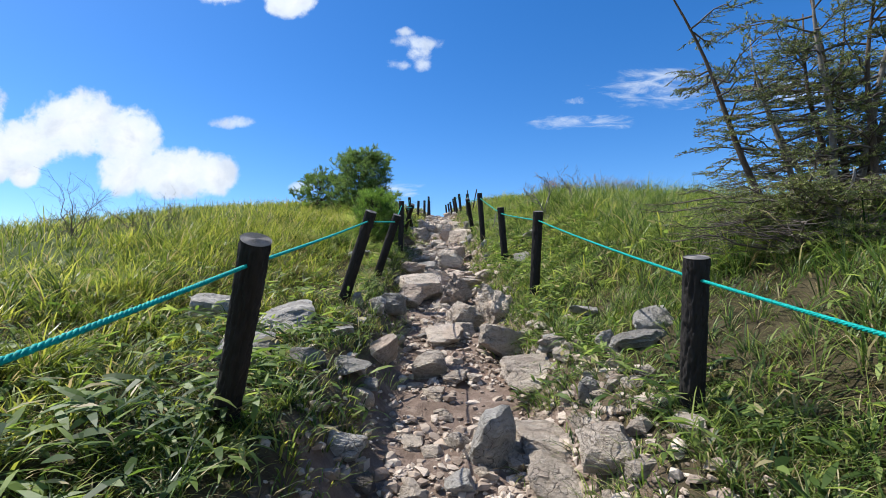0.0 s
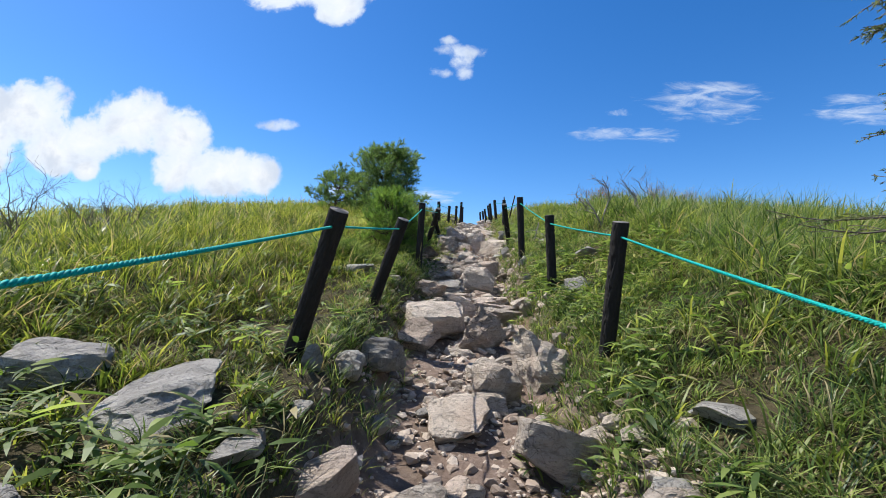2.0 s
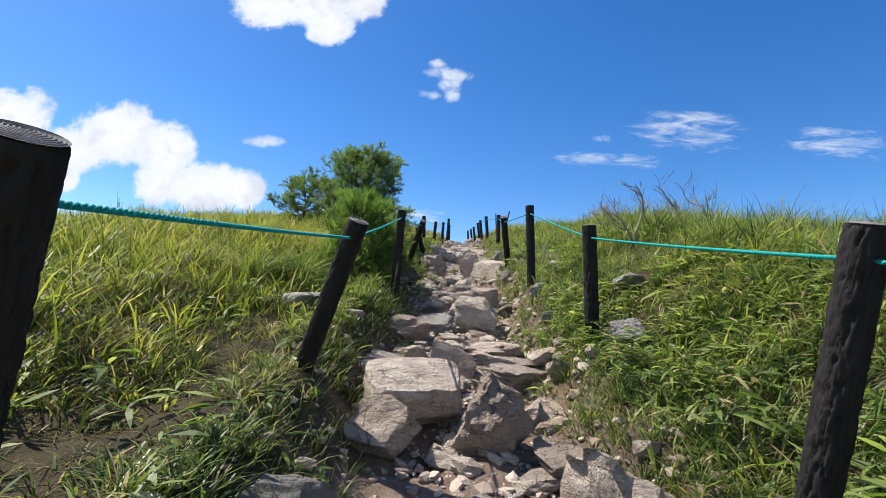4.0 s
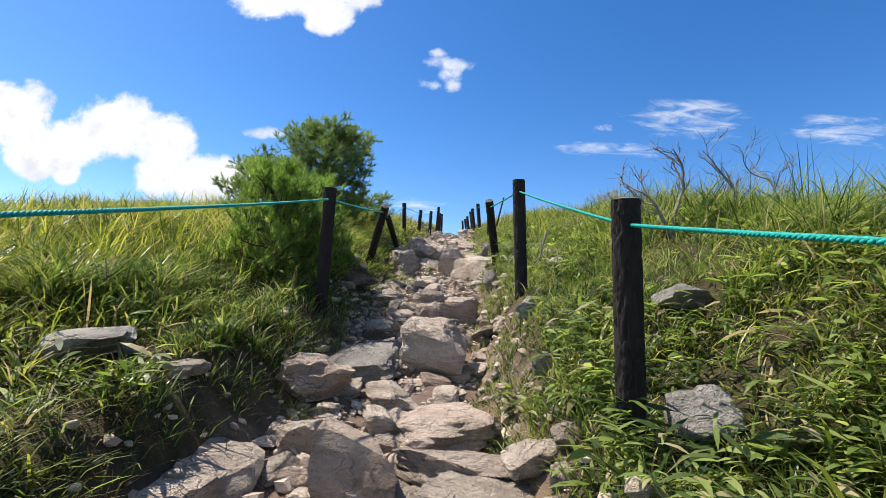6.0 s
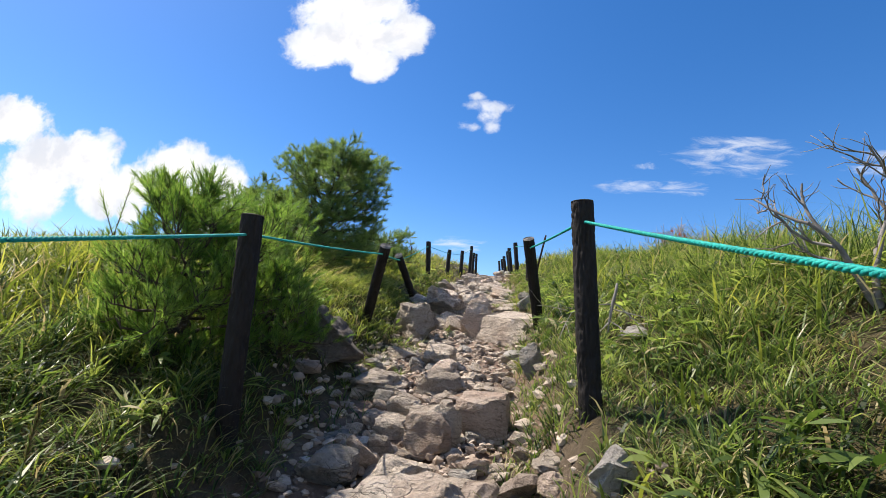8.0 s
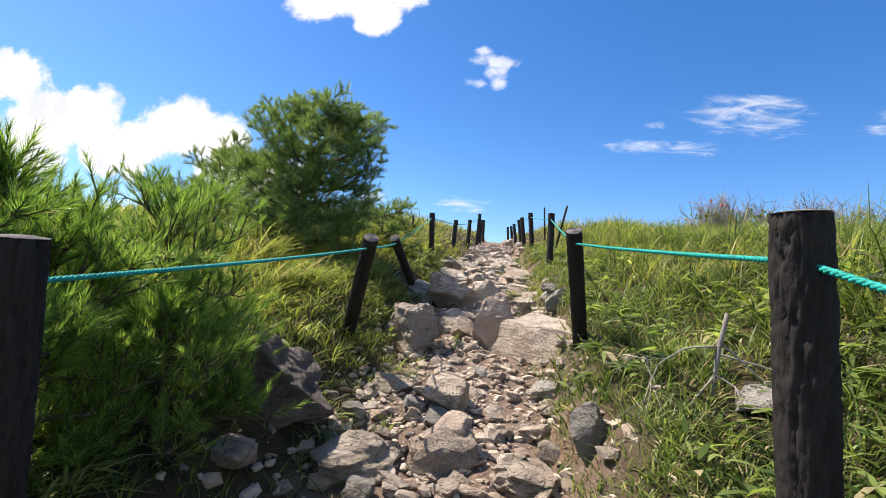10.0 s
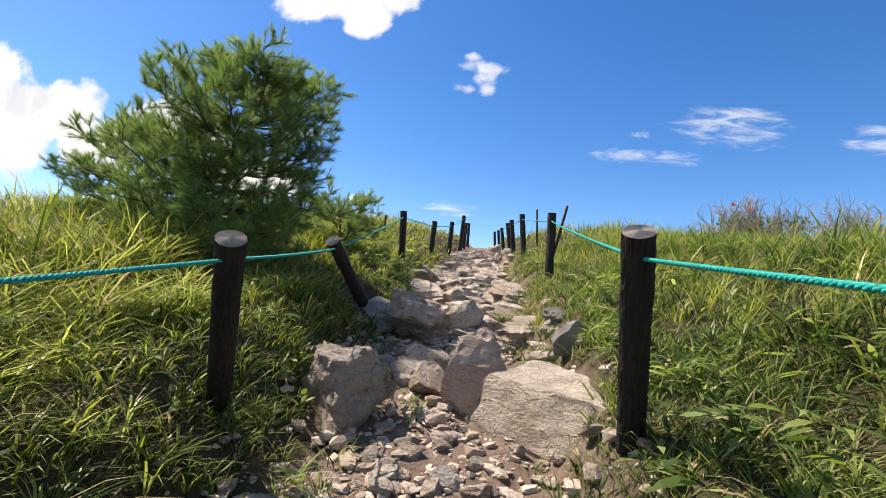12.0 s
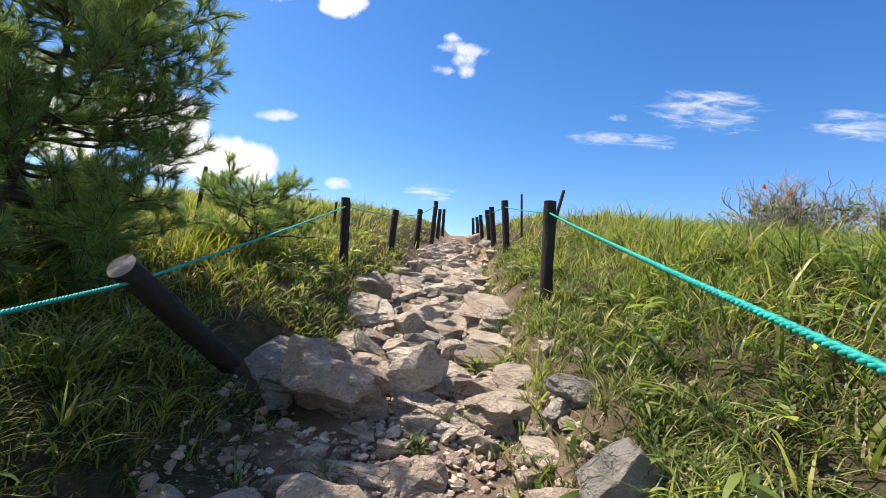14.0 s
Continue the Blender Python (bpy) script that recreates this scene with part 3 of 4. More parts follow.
rock("slab", 1.50, 12.14, 0.23, 0.26, 0.07, -8, 123, tone="g")
rock("boulder", -0.59, 12.31, 0.42, 0.31, 0.17, 16, 114, tone="b")
rock("slab", -0.54, 12.33, 0.39, 0.50, 0.11, -6, 91, tone="b")
rock("boulder", 0.75, 12.34, 0.23, 0.17, 0.27, 7, 115, tone="g")
rock("slab", 0.45, 12.40, 0.29, 0.38, 0.09, -1, 95, tone="b")
rock("boulder", -0.07, 12.47, 0.39, 0.29, 0.20, 16, 113, tone="b")
rock("boulder", -0.19, 12.53, 0.19, 0.14, 0.12, -19, 93, tone="b")
rock("boulder", -0.07, 12.60, 0.30, 0.23, 0.24, -1, 92, tone="b")
rock("boulder", 0.59, 12.62, 0.17, 0.13, 0.10, -11, 117, tone="b")
rock("boulder", -0.76, 12.85, 0.17, 0.13, 0.11, 12, 107, tone="g")
rock("slab", -0.04, 12.86, 0.25, 0.19, 0.07, 20, 112, tone="b")
rock("slab", 0.50, 12.90, 0.16, 0.22, 0.06, -25, 116, tone="b")
rock("slab", -0.13, 12.93, 0.25, 0.27, 0.07, -4, 111, tone="g")
rock("boulder", -0.35, 12.93, 0.12, 0.09, 0.10, -10, 110, tone="b")
rock("slab", 0.67, 12.97, 0.10, 0.13, 0.03, 20, 119, tone="b")
rock("boulder", -0.37, 13.09, 0.16, 0.12, 0.11, -11, 109, tone="g")
rock("block", -0.15, 13.17, 0.30, 0.22, 0.21, -16, 108, tone="b")
rock("slab", -0.61, 13.41, 0.32, 0.29, 0.10, 17, 122, tone="b")
rock("boulder", 0.53, 13.43, 0.15, 0.12, 0.09, 0, 118, tone="b")
rock("boulder", -0.18, 13.44, 0.26, 0.19, 0.16, 8, 94, tone="b")
rock("boulder", -0.84, 15.08, 0.24, 0.17, 0.08, -13, 140, tone="b")
rock("boulder", 0.85, 15.13, 0.31, 0.24, 0.26, 23, 131, tone="g")
rock("slab", -0.37, 15.15, 0.23, 0.27, 0.07, 17, 144, tone="b")
rock("boulder", 0.57, 15.23, 0.13, 0.10, 0.07, 10, 146, tone="b")
rock("slab", -0.58, 15.29, 0.33, 0.27, 0.09, 22, 139, tone="b")
rock("boulder", -0.91, 15.32, 0.14, 0.11, 0.08, 24, 145, tone="b")
rock("boulder", -0.26, 15.35, 0.35, 0.26, 0.22, 3, 121, tone="b")
rock("boulder", -0.41, 15.55, 0.32, 0.15, 0.11, 23, 141, tone="b")
rock("slab", -0.22, 15.74, 0.31, 0.17, 0.06, 2, 143, tone="b")
rock("slab", -0.48, 15.78, 0.24, 0.19, 0.06, -13, 142, tone="b")
rock("slab", 0.71, 15.83, 0.22, 0.28, 0.06, 17, 132, tone="b")
rock("boulder", 0.87, 15.92, 0.31, 0.23, 0.12, -19, 129, tone="g")
rock("boulder", 0.79, 15.94, 0.17, 0.13, 0.13, 20, 130, tone="g")
rock("boulder", 0.51, 16.43, 0.56, 0.42, 0.21, 1, 126, tone="b")
rock("slab", -1.02, 16.54, 0.52, 0.68, 0.16, 14, 137, tone="g")
rock("boulder", -0.05, 16.68, 0.42, 0.31, 0.37, 12, 124, tone="b")
rock("slab", 0.66, 16.81, 0.33, 0.43, 0.10, 6, 127, tone="b")
rock("boulder", -0.63, 17.39, 0.42, 0.32, 0.21, -7, 133, tone="b")
rock("boulder", 0.15, 17.39, 0.25, 0.18, 0.18, 5, 125, tone="b")
rock("slab", 0.55, 17.65, 0.48, 0.38, 0.12, -1, 128, tone="b")
rock("boulder", -0.22, 17.96, 0.41, 0.31, 0.29, 14, 135, tone="b")
rock("slab", -0.74, 18.36, 0.51, 0.66, 0.16, 7, 134, tone="b")
rock("slab", 0.51, 18.51, 0.79, 1.03, 0.24, -21, 138, tone="b")
rock("boulder", -0.87, 19.08, 0.46, 0.35, 0.27, -22, 136, tone="b")
rock("slab", -0.46, 19.53, 0.50, 0.64, 0.16, 17, 147, tone="b")
rock("slab", -0.02, 19.90, 0.51, 0.36, 0.16, -5, 148, tone="b")
rock("slab", 0.34, 20.01, 0.43, 0.30, 0.13, -6, 150, tone="b")
rock("slab", -0.63, 20.74, 0.43, 0.30, 0.13, 13, 149, tone="b")
# dark stone whose colour includes the shade of the young pine
rock("boulder", -1.10, 12.38, 0.60, 0.50, 0.46, 19, 295, tone="d")
rock("slab", -0.63, 19.66, 0.59, 0.50, 0.24, 5, 303)
rock("boulder", -0.53, 22.78, 0.55, 0.44, 0.33, -3, 304)
rock("boulder", -0.89, 19.14, 0.32, 0.25, 0.17, -1, 305)
rock("boulder", 0.12, 20.91, 0.69, 0.55, 0.24, -10, 306)
rock("boulder", 0.41, 28.43, 0.76, 0.61, 0.35, -9, 307)
rock("slab", 0.59, 18.47, 0.71, 0.61, 0.09, -6, 321)
rock("boulder", -0.14, 18.92, 0.32, 0.26, 0.16, -2, 324)
rock("boulder", -0.44, 19.37, 0.42, 0.34, 0.16, 16, 325)
rock("slab", 0.12, 20.00, 0.46, 0.39, 0.19, 9, 326)
rock("boulder", 0.07, 22.55, 0.33, 0.26, 0.14, 1, 327)
rock("boulder", -0.26, 21.47, 0.24, 0.19, 0.17, -7, 328)
rock("slab", 0.44, 20.66, 0.34, 0.29, 0.12, -7, 329)
rock("boulder", -0.44, 23.80, 0.56, 0.45, 0.21, -2, 330)
rock("boulder", 0.38, 24.72, 0.20, 0.16, 0.19, 8, 333)
rock("boulder", -0.80, 20.67, 0.35, 0.28, 0.10, -0, 334)
rock("block", 0.70, 14.48, 0.96, 0.54, 0.52, -36, 201, 0.25)
rock("boulder", -0.66, 14.42, 0.60, 0.50, 0.52, 8, 202, 0.06)
rock("boulder", -0.16, 15.0, 0.34, 0.30, 0.26, 20, 205, 0.05)
rock("slab", -0.35, 15.15, 0.36, 0.28, 0.13, -10, 206)
rock("peak", 0.15, 14.85, 0.46, 0.36, 0.60, 10, 203, 0.06, tone="p")
rock("boulder", -0.54, 16.32, 0.62, 0.52, 0.50, -15, 204, tone="p")


def free_of_rocks(x, y, grow=0.95):
    ok = np.ones(len(x), bool)
    for bx, by, r in BIG:
        ok &= (x - bx) ** 2 + (y - by) ** 2 > (r * grow) ** 2
    return ok


def make_gravel():
    rng = np.random.default_rng(5)
    shapes = [rock_shape(rng, 1, 6, 0.12, "boulder") for _ in range(6)] + [rock_shape(rng, 1, 5, 0.12, "slab") for _ in range(6)]
    n = 21000
    y = rng.uniform(-1.5, 30, n) * 0.999
    y = np.where(rng.random(n) < 0.75, rng.uniform(0.5, 20, n), y)
    d = rng.normal(0, 0.48, n)
    fan = (rng.random(n) < 0.16) & (y > 0)
    y = np.where(fan, rng.uniform(1.2, 5.2, n), y)
    d = np.where(fan, rng.uniform(0.1, 1.15, n), d)
    side = rng.random(n) < 0.045
    y = np.where(side, rng.uniform(11, 16.5, n), y)
    d = np.where(side, rng.uniform(-1.15, -0.4, n), d)
    x = d + np.interp(y, MID_Y, MID_X)
    size = np.exp(rng.normal(-4.1, 0.6, n))
    clump = np.array([noise.noise(Vector((p * 1.3, q * 0.9, 3.0))) for p, q in zip(x, y)])
    ok = (np.abs(d) < 1.15) & (clump > rng.uniform(-0.8, 0.1, n)) & free_of_rocks(x, y, 0.7)
    ok &= (rng.random(n) < 0.5) | (y < 3.5) | (y > 5.6)
    x, y, size = x[ok], y[ok], np.clip(size[ok], 0.006, 0.075)
    z = ground_z(x, y)
    order = np.argsort(-size)
    pile = Pile()
    tops = []
    for rank, k in enumerate(order):
        v, f = shapes[int(rng.integers(len(shapes)))]
        s = size[k] * np.array([rng.uniform(0.8, 1.3), rng.uniform(0.7, 1.1), rng.uniform(0.4, 0.75)])
        a, t = rng.uniform(0, 6.28), rng.normal(0, 0.25, 2)
        m = np.array(Euler((t[0] + 0.18, t[1], a)).to_matrix())
        if rank < 280:
            tops.append((v * s, f, Matrix.Translation((x[k], y[k], z[k] + s[2] * 0.55)) @ Euler((t[0] + 0.18, t[1], a)).to_matrix().to_4x4()))
        else:
            pile.add((v * s) @ m.T + (x[k], y[k], z[k] + s[2] * 0.5), f)
    gravel = tagged(new("gravel", pile.mesh("gravel", M_GRAVEL)), "loose pale gravel and broken stone strewn over the trail", "gravel", kind="stuff")
    for v, f, m in tops:
        ob = part("stone", mesh_of("stone", v, f, M_ROCK), gravel)
        ob.matrix_world = m


make_gravel()


def make_rubble(seed=15, first=1.0, last=27, count=620, mean=-2.75, most=0.13, spread=0.36):
    """Broken stones the size of a fist or a head between the large rocks of the trail."""
    rng = np.random.default_rng(seed)
    n = count
    y = rng.uniform(first, last, n)
    d = rng.normal(0, spread, n)
    x = d + np.interp(y, MID_Y, MID_X)
    clump = np.array([noise.noise(Vector((p * 0.9, q * 0.8, 11.0))) for p, q in zip(x, y)])
    ok = (np.abs(d) < 0.8) & (clump > rng.uniform(-0.6, 0.25, n) - 0.3 * (y > 14)) & free_of_rocks(x, y, 0.6)
    ok &= (rng.random(n) < 0.22) | (y < 3.5) | (y > 5.6)
    kinds = [("boulder", 8), ("slab", 6), ("block", 4), ("slab", 5)]
    shapes = []
    for k in range(24):
        kind, cuts = kinds[k % 4]
        v, f = rock_shape(rng, 2, cuts, 0.12, kind)
        shapes.append(mesh_of("rubble", v, f, (M_ROCK, M_ROCK_PINK, M_ROCK, M_ROCK_GREY)[k // 4 % 4]))
    rubble = tagged(new("rubble"), "broken angular stones between the rocks of the trail", "stones", kind="structure")
    for p, q in list(zip(x[ok], y[ok]))[:300]:
        s = float(np.clip(np.exp(rng.normal(mean, 0.35)), 0.035, most))
        ob = part("stone", shapes[int(rng.integers(24))], rubble)
        up = s * rng.uniform(0.35, 0.7)
        ob.matrix_world = pose(p, q, float(ground_z(p, q)) + up * 0.45, 11 + rng.normal(0, 12), rng.normal(0, 12), rng.uniform(0, 360)) @ Matrix.Diagonal((s * rng.uniform(0.9, 1.4), s, up, 1))


make_rubble()
make_rubble(16, 16.2, 26, 330, -2.15, 0.2, 0.34)
make_rubble(18, 7.5, 12.5, 90, -2.5, 0.13, 0.34)

# ---- posts and ropes ----
RADIUS = 0.06


def fence_post(top, base, seed, fallen=False):
    rng = np.random.default_rng(seed)
    top, base = Vector(top), Vector(base)
    way = (top - base).normalized()
    foot = base - way * 0.3
    length = (top - foot).length
    thing = tagged(new("fence_post"), "fallen dark imitation-wood post lying over the bank" if fallen else "dark brown imitation-wood round fence post with rope through it", "fence post", "posts beside the trail")
    thing.matrix_world = Matrix.Translation(foot) @ Vector((0, 0, 1)).rotation_difference(way).to_matrix().to_4x4() @ pose(0, 0, 0, 0, 0, rng.uniform(0, 40))
    sides, rings = (60, 110) if top.y < 14 else (20, 20)
    a, h = np.meshgrid(np.arange(sides) * 2 * np.pi / sides, np.linspace(0, 1, rings), indexing="xy")
    shift = rng.uniform(0, 40, 2)
    rough = np.array([noise.fractal(Vector((math.cos(p) * 1.6 + shift[0], math.sin(p) * 1.6, q * length * 9 + shift[1])), 0.8, 2.2, 4) for p, q in zip(a.ravel(), h.ravel())]).reshape(a.shape)
    groove = np.array([abs(noise.noise(Vector((math.cos(p) * 4.2 + shift[1], math.sin(p) * 4.2, q * length * 5.5 + shift[0])))) for p, q in zip(a.ravel(), h.ravel())]).reshape(a.shape)
    notch = np.array([abs(noise.noise(Vector((math.cos(p) * 9 + shift[0], math.sin(p) * 9, q * length * 26 + shift[1])))) for p, q in zip(a.ravel(), h.ravel())]).reshape(a.shape)
    r = RADIUS * (1.01 + 0.04 * rough - 0.19 * np.clip(1 - groove * 6, 0, 1) - 0.10 * np.clip(1 - notch * 4.5, 0, 1))
    r[-1] *= 0.965
    v = np.stack([r * np.cos(a), r * np.sin(a), h * length], -1).reshape(-1, 3)
    i, j = np.meshgrid(np.arange(rings - 1), np.arange(sides), indexing="ij")
    k = (j + 1) % sides
    quad = np.stack([i * sides + j, i * sides + k, (i + 1) * sides + k, (i + 1) * sides + j], -1).reshape(-1, 4)
    part("shaft", mesh_of("shaft", v, quad, M_POST, True), thing)
    rows, at = [], np.linspace(0.968, 0.0, 37 if top.y < 18 else 13)
    for n, s in enumerate(at):
        up = length + 0.002 + 0.006 * (1 - s * s) + (0.0012, 0.0016, -0.0016, -0.0012)[n % 4]
        t = np.arange(sides) * 2 * np.pi / sides
        rr = RADIUS * s * (1 + 0.02 * np.sin(2 * t + 1))
        rows.append(np.stack([rr * np.cos(t), rr * np.sin(t), np.full(sides, up)], -1))
    v = np.concatenate(rows)
    i, j = np.meshgrid(np.arange(len(rows) - 1), np.arange(sides), indexing="ij")
    k = (j + 1) % sides
    quad = np.stack([i * sides + j, i * sides + k, (i + 1) * sides + k, (i + 1) * sides + j], -1).reshape(-1, 4)
    part("top_face", mesh_of("top_face", v, quad, M_POSTCAP, False), thing, "grey weathered top with ring grooves")
    return top - way * 0.105


def rope(knots, sags):
    thing = tagged(new("rope"), "turquoise three-strand rope strung from post to post", "rope", "ropes along the trail")
    path = []
    for a, b, s in zip(knots[:-1], knots[1:], sags):
        a, b = np.array(a), np.array(b)
        n = max(12, int(np.linalg.norm(b - a) / 0.011)) if a[1] < 17 else 40
        t = np.linspace(0, 1, n, endpoint=False)[:, None]
        path.append(a + (b - a) * t - np.array([0, 0, 1]) * 4 * s * t * (1 - t))
    path = np.concatenate(path + [np.array(knots[-1])[None]])
    gone = np.concatenate([[0], np.cumsum(np.linalg.norm(np.diff(path, axis=0), axis=1))])
    way = np.gradient(path, axis=0)
    way /= np.linalg.norm(way, axis=1)[:, None]
    side = np.cross(way, [0, 0, 1.0])
    side /= np.linalg.norm(side, axis=1)[:, None]
    over = np.cross(side, way)
    for s in range(3):
        turn = gone * 2 * np.pi / 0.05 + s * 2 * np.pi / 3
        pile = Pile()
        pile.tube(path + 0.0042 * (side * np.cos(turn)[:, None] + over * np.sin(turn)[:, None]), np.full(len(path), 0.0048), 5)
        part("strand", pile.mesh("strand", M_ROPE, True), thing)


left = [fence_post((-0.80, -0.70, 1.13), (-0.90, -0.50, 0.30), 1),
        fence_post((-0.69, 1.841, 1.634), (-1.03, 2.32, 0.734), 2),
        fence_post((-0.715, 4.86, 2.197), (-1.074, 5.17, 1.25), 3),
        fence_post((-0.637, 6.807, 2.437), (-0.99, 7.12, 1.53), 4),
        fence_post((-0.909, 10.543, 3.29), (-0.95, 10.66, 2.05), 5),
        fence_post((-0.829, 13.135, 3.642), (-1.19, 13.85, 2.75), 6),
        fence_post((-1.16, 15.24, 3.90), (-1.09, 15.80, 3.54), 7, True),
        fence_post((-1.356, 19.128, 4.929), (-1.315, 19.166, 4.029), 8),
        fence_post((-1.10, 21.36, 5.17), (-1.13, 21.36, 4.40), 9),
        fence_post((-0.90, 23.3, 5.52), (-0.92, 23.3, 4.72), 10),
        fence_post((-0.76, 25.5, 6.12), (-0.79, 25.5, 5.30), 11),
        fence_post((-0.83, 28.0, 6.33), (-0.85, 28.0, 5.55), 12),
        fence_post((-0.87, 30.5, 6.75), (-0.86, 30.5, 5.95), 13)]
rope(left, (0.01, 0.008, 0.006, 0.012, 0.012, 0.01, 0.012, 0.01, 0.01, 0.01, 0.01, 0.01))
right = [fence_post((1.32, -0.40, 1.12), (1.34, -0.20, 0.30), 21),
         fence_post((1.251, 2.305, 1.566), (1.298, 2.531, 0.666), 22),
         fence_post((1.17, 5.615, 2.288), (1.149, 5.878, 1.30), 23),
         fence_post((1.04, 8.212, 2.75), (1.118, 8.337, 1.80), 24),
         fence_post((0.871, 10.693, 3.473), (0.937, 10.755, 2.45), 25),
         fence_post((0.714, 13.077, 3.78), (0.898, 13.68, 2.88), 26),
         fence_post((0.959, 17.741, 4.785), (0.978, 17.749, 3.84), 27),
         fence_post((0.76, 21.3, 5.45), (0.85, 21.3, 4.60), 28),
         fence_post((0.61, 23.2, 5.66), (0.72, 23.2, 4.85), 29),
         fence_post((0.57, 25.2, 5.93), (0.70, 25.2, 5.10), 30),
         fence_post((0.45, 28.0, 6.24), (0.56, 28.0, 5.50), 31),
         fence_post((0.36, 30.5, 6.55), (0.44, 30.5, 5.90), 32),
         fence_post((0.21, 33.0, 6.88), (0.27, 33.0, 6.20), 33)]
rope(right, (0.01, 0.015, 0.01, 0.01, 0.008, 0.015, 0.012, 0.01, 0.01, 0.01, 0.01, 0.01))


def thin_pole(top, base):
    pile = Pile()
    pile.tube([base, np.add(base, np.subtract(top, base) * 0.98), top], [0.026, 0.024, 0.020], 10)
    tagged(new("thin_pole", pile.mesh("thin_pole", M_POLE, True)), "thin dark rusty pole stuck in the grass", "pole", "thin poles behind the posts")


thin_pole((1.48, 19.9, 5.39), (1.26, 19.9, 4.35))
thin_pole((1.28, 23.8, 6.12), (1.36, 23.8, 4.9))
thin_pole((-3.02, 18.8, 5.14), (-3.1, 18.8, 4.0))
thin_pole((-2.35, 22.0, 5.35), (-2.35, 22.0, 4.5))


# ---- grass ----
def blades(x, y, tall, lean, way, width, curl, rng):
    """Arrays for grass blades: three bent segments that taper to a tip."""
    n = len(x)
    root = np.stack([x, y, ground_z(x, y) - 0.015], -1)
    out = np.stack([np.cos(way), np.sin(way), np.zeros(n)], -1)
    flat = np.stack([-np.sin(way + rng.normal(0, 0.5, n)), np.cos(way), np.zeros(n)], -1)
    s = np.array([0, 0.4, 0.75, 1.0])[None, :, None]
    along = out[:, None] * (lean[:, None, None] * s + curl[:, None, None] * s ** 2.2)
    up = np.array([0, 0, 1.0]) * (s - 0.45 * curl[:, None, None] * s ** 2.6)
    mid = root[:, None] + (along + up) * tall[:, None, None]
    half = flat[:, None] * (width[:, None, None] / 2 * np.array([0.8, 1.0, 0.7])[None, :, None])
    v = np.concatenate([np.stack([mid[:, :3] - half, mid[:, :3] + half], 2).reshape(n, 6, 3), mid[:, 3:]], 1)
    base = (np.arange(n) * 7)[:, None]
    quad = np.concatenate([base + [0, 1, 3, 2], base + [2, 3, 5, 4]]).reshape(-1, 4)
    tri = base + [4, 5, 6]
    return v.reshape(-1, 3), tri, quad


def scatter(rng, n, x0, x1, y0, y1):
    return rng.uniform(x0, x1, n), rng.uniform(y0, y1, n)


def density(x, y):
    """Share of ground grown over: none on the worn trail, patchy on the banks, full beyond."""
    d = x - np.interp(y, MID_Y, MID_X)
    lump = np.array([noise.noise(Vector((p * 1.1, q * 1.1, 7.0))) for p, q in zip(x, y)])
    wide = np.interp(y, [4, 8, 12.5, 14, 16.5, 18, 21], [0.45, 0.62, 0.66, 0.74, 0.74, 0.55, 0.42])
    edge = np.where(d < 0, ramp(-d - wide, 0.05, 0.6), ramp(d, 0.42, 0.66))
    return edge * np.clip(0.78 + 0.9 * lump, 0.36 + 0.3 * ramp(y, 11, 13), 1), d, lump


def make_grass(name, label, seed, tufts, per, area, tall, width, mat, spread=0.045, want=1.0, bend=0.5):
    rng = np.random.default_rng(seed)
    x, y = scatter(rng, tufts, *area)
    grown, d, lump = density(x, y)
    keep = (rng.random(tufts) < grown * want) & free_of_rocks(x, y)
    x, y, d, lump = x[keep], y[keep], d[keep], lump[keep]
    size = np.clip(rng.normal(1, 0.22, len(x)), 0.5, 1.6) * np.where(d < 0, 0.34 + 0.66 * ramp(-d, 1.1, 3.0), 0.42 + 0.58 * ramp(d, 0.9, 2.8)) * np.clip(1 + 0.5 * lump, 0.6, 1.4)
    size *= np.where((d < 0) & (y < 8), 0.7 + 0.3 * ramp(y, 6, 8), 1.0)
    size = np.repeat(size, per)
    n = len(size)
    way = rng.uniform(0, 2 * np.pi, n)
    r = np.abs(rng.normal(0, spread, n))
    bx, by = np.repeat(x, per) + r * np.cos(way), np.repeat(y, per) + r * np.sin(way)
    way = np.arctan2(np.sin(way) - 0.15, np.cos(way) + 0.35)
    tl = tall * size * rng.uniform(0.55, 1.1, n)
    v, tri, quad = blades(bx, by, tl, rng.uniform(0.08, 0.4, n), way, width * rng.uniform(0.6, 1.3, n), np.clip(rng.normal(bend, 0.25, n), 0.05, 1.2), rng)
    tagged(new(name, mesh_of(name, v, (tri, quad), mat)), label, "grass", kind="stuff")


make_grass("meadow_grass", "long yellow-green meadow grass on the bank", 11, 6600, 11, (-5.5, 0.0, -1.2, 22), 0.40, 0.0100, M_GRASS, 0.045, 1.0, 0.7)
make_grass("meadow_grass", "fine green meadow grass on the higher bank", 15, 9500, 12, (0.0, 5.5, -1.2, 22), 0.37, 0.0078, M_FINE, 0.045, 1.0, 0.75)
make_grass("low_grass", "short thick grass and weeds covering the banks", 16, 8000, 7, (-4.2, 4.2, -1.2, 20), 0.17, 0.010, M_SASA, 0.06, 1.0, 0.8)
make_grass("meadow_grass", "long yellow-green meadow grass up the far slope", 12, 8200, 8, (-14, 13, 4, 40), 0.46, 0.015, M_GRASS, 0.1)
make_grass("tall_grass", "tall thin seeding grass along the crest of the bank", 14, 1900, 7, (2.5, 8.0, 4, 14), 0.50, 0.006, M_FINE, 0.06, 1.0, 0.35)
make_grass("dry_grass", "straw-coloured dry grass at the trail's edge", 13, 4600, 9, (-3.2, 2.6, -1, 22), 0.24, 0.007, M_DRY, 0.05, 0.8, 0.8)


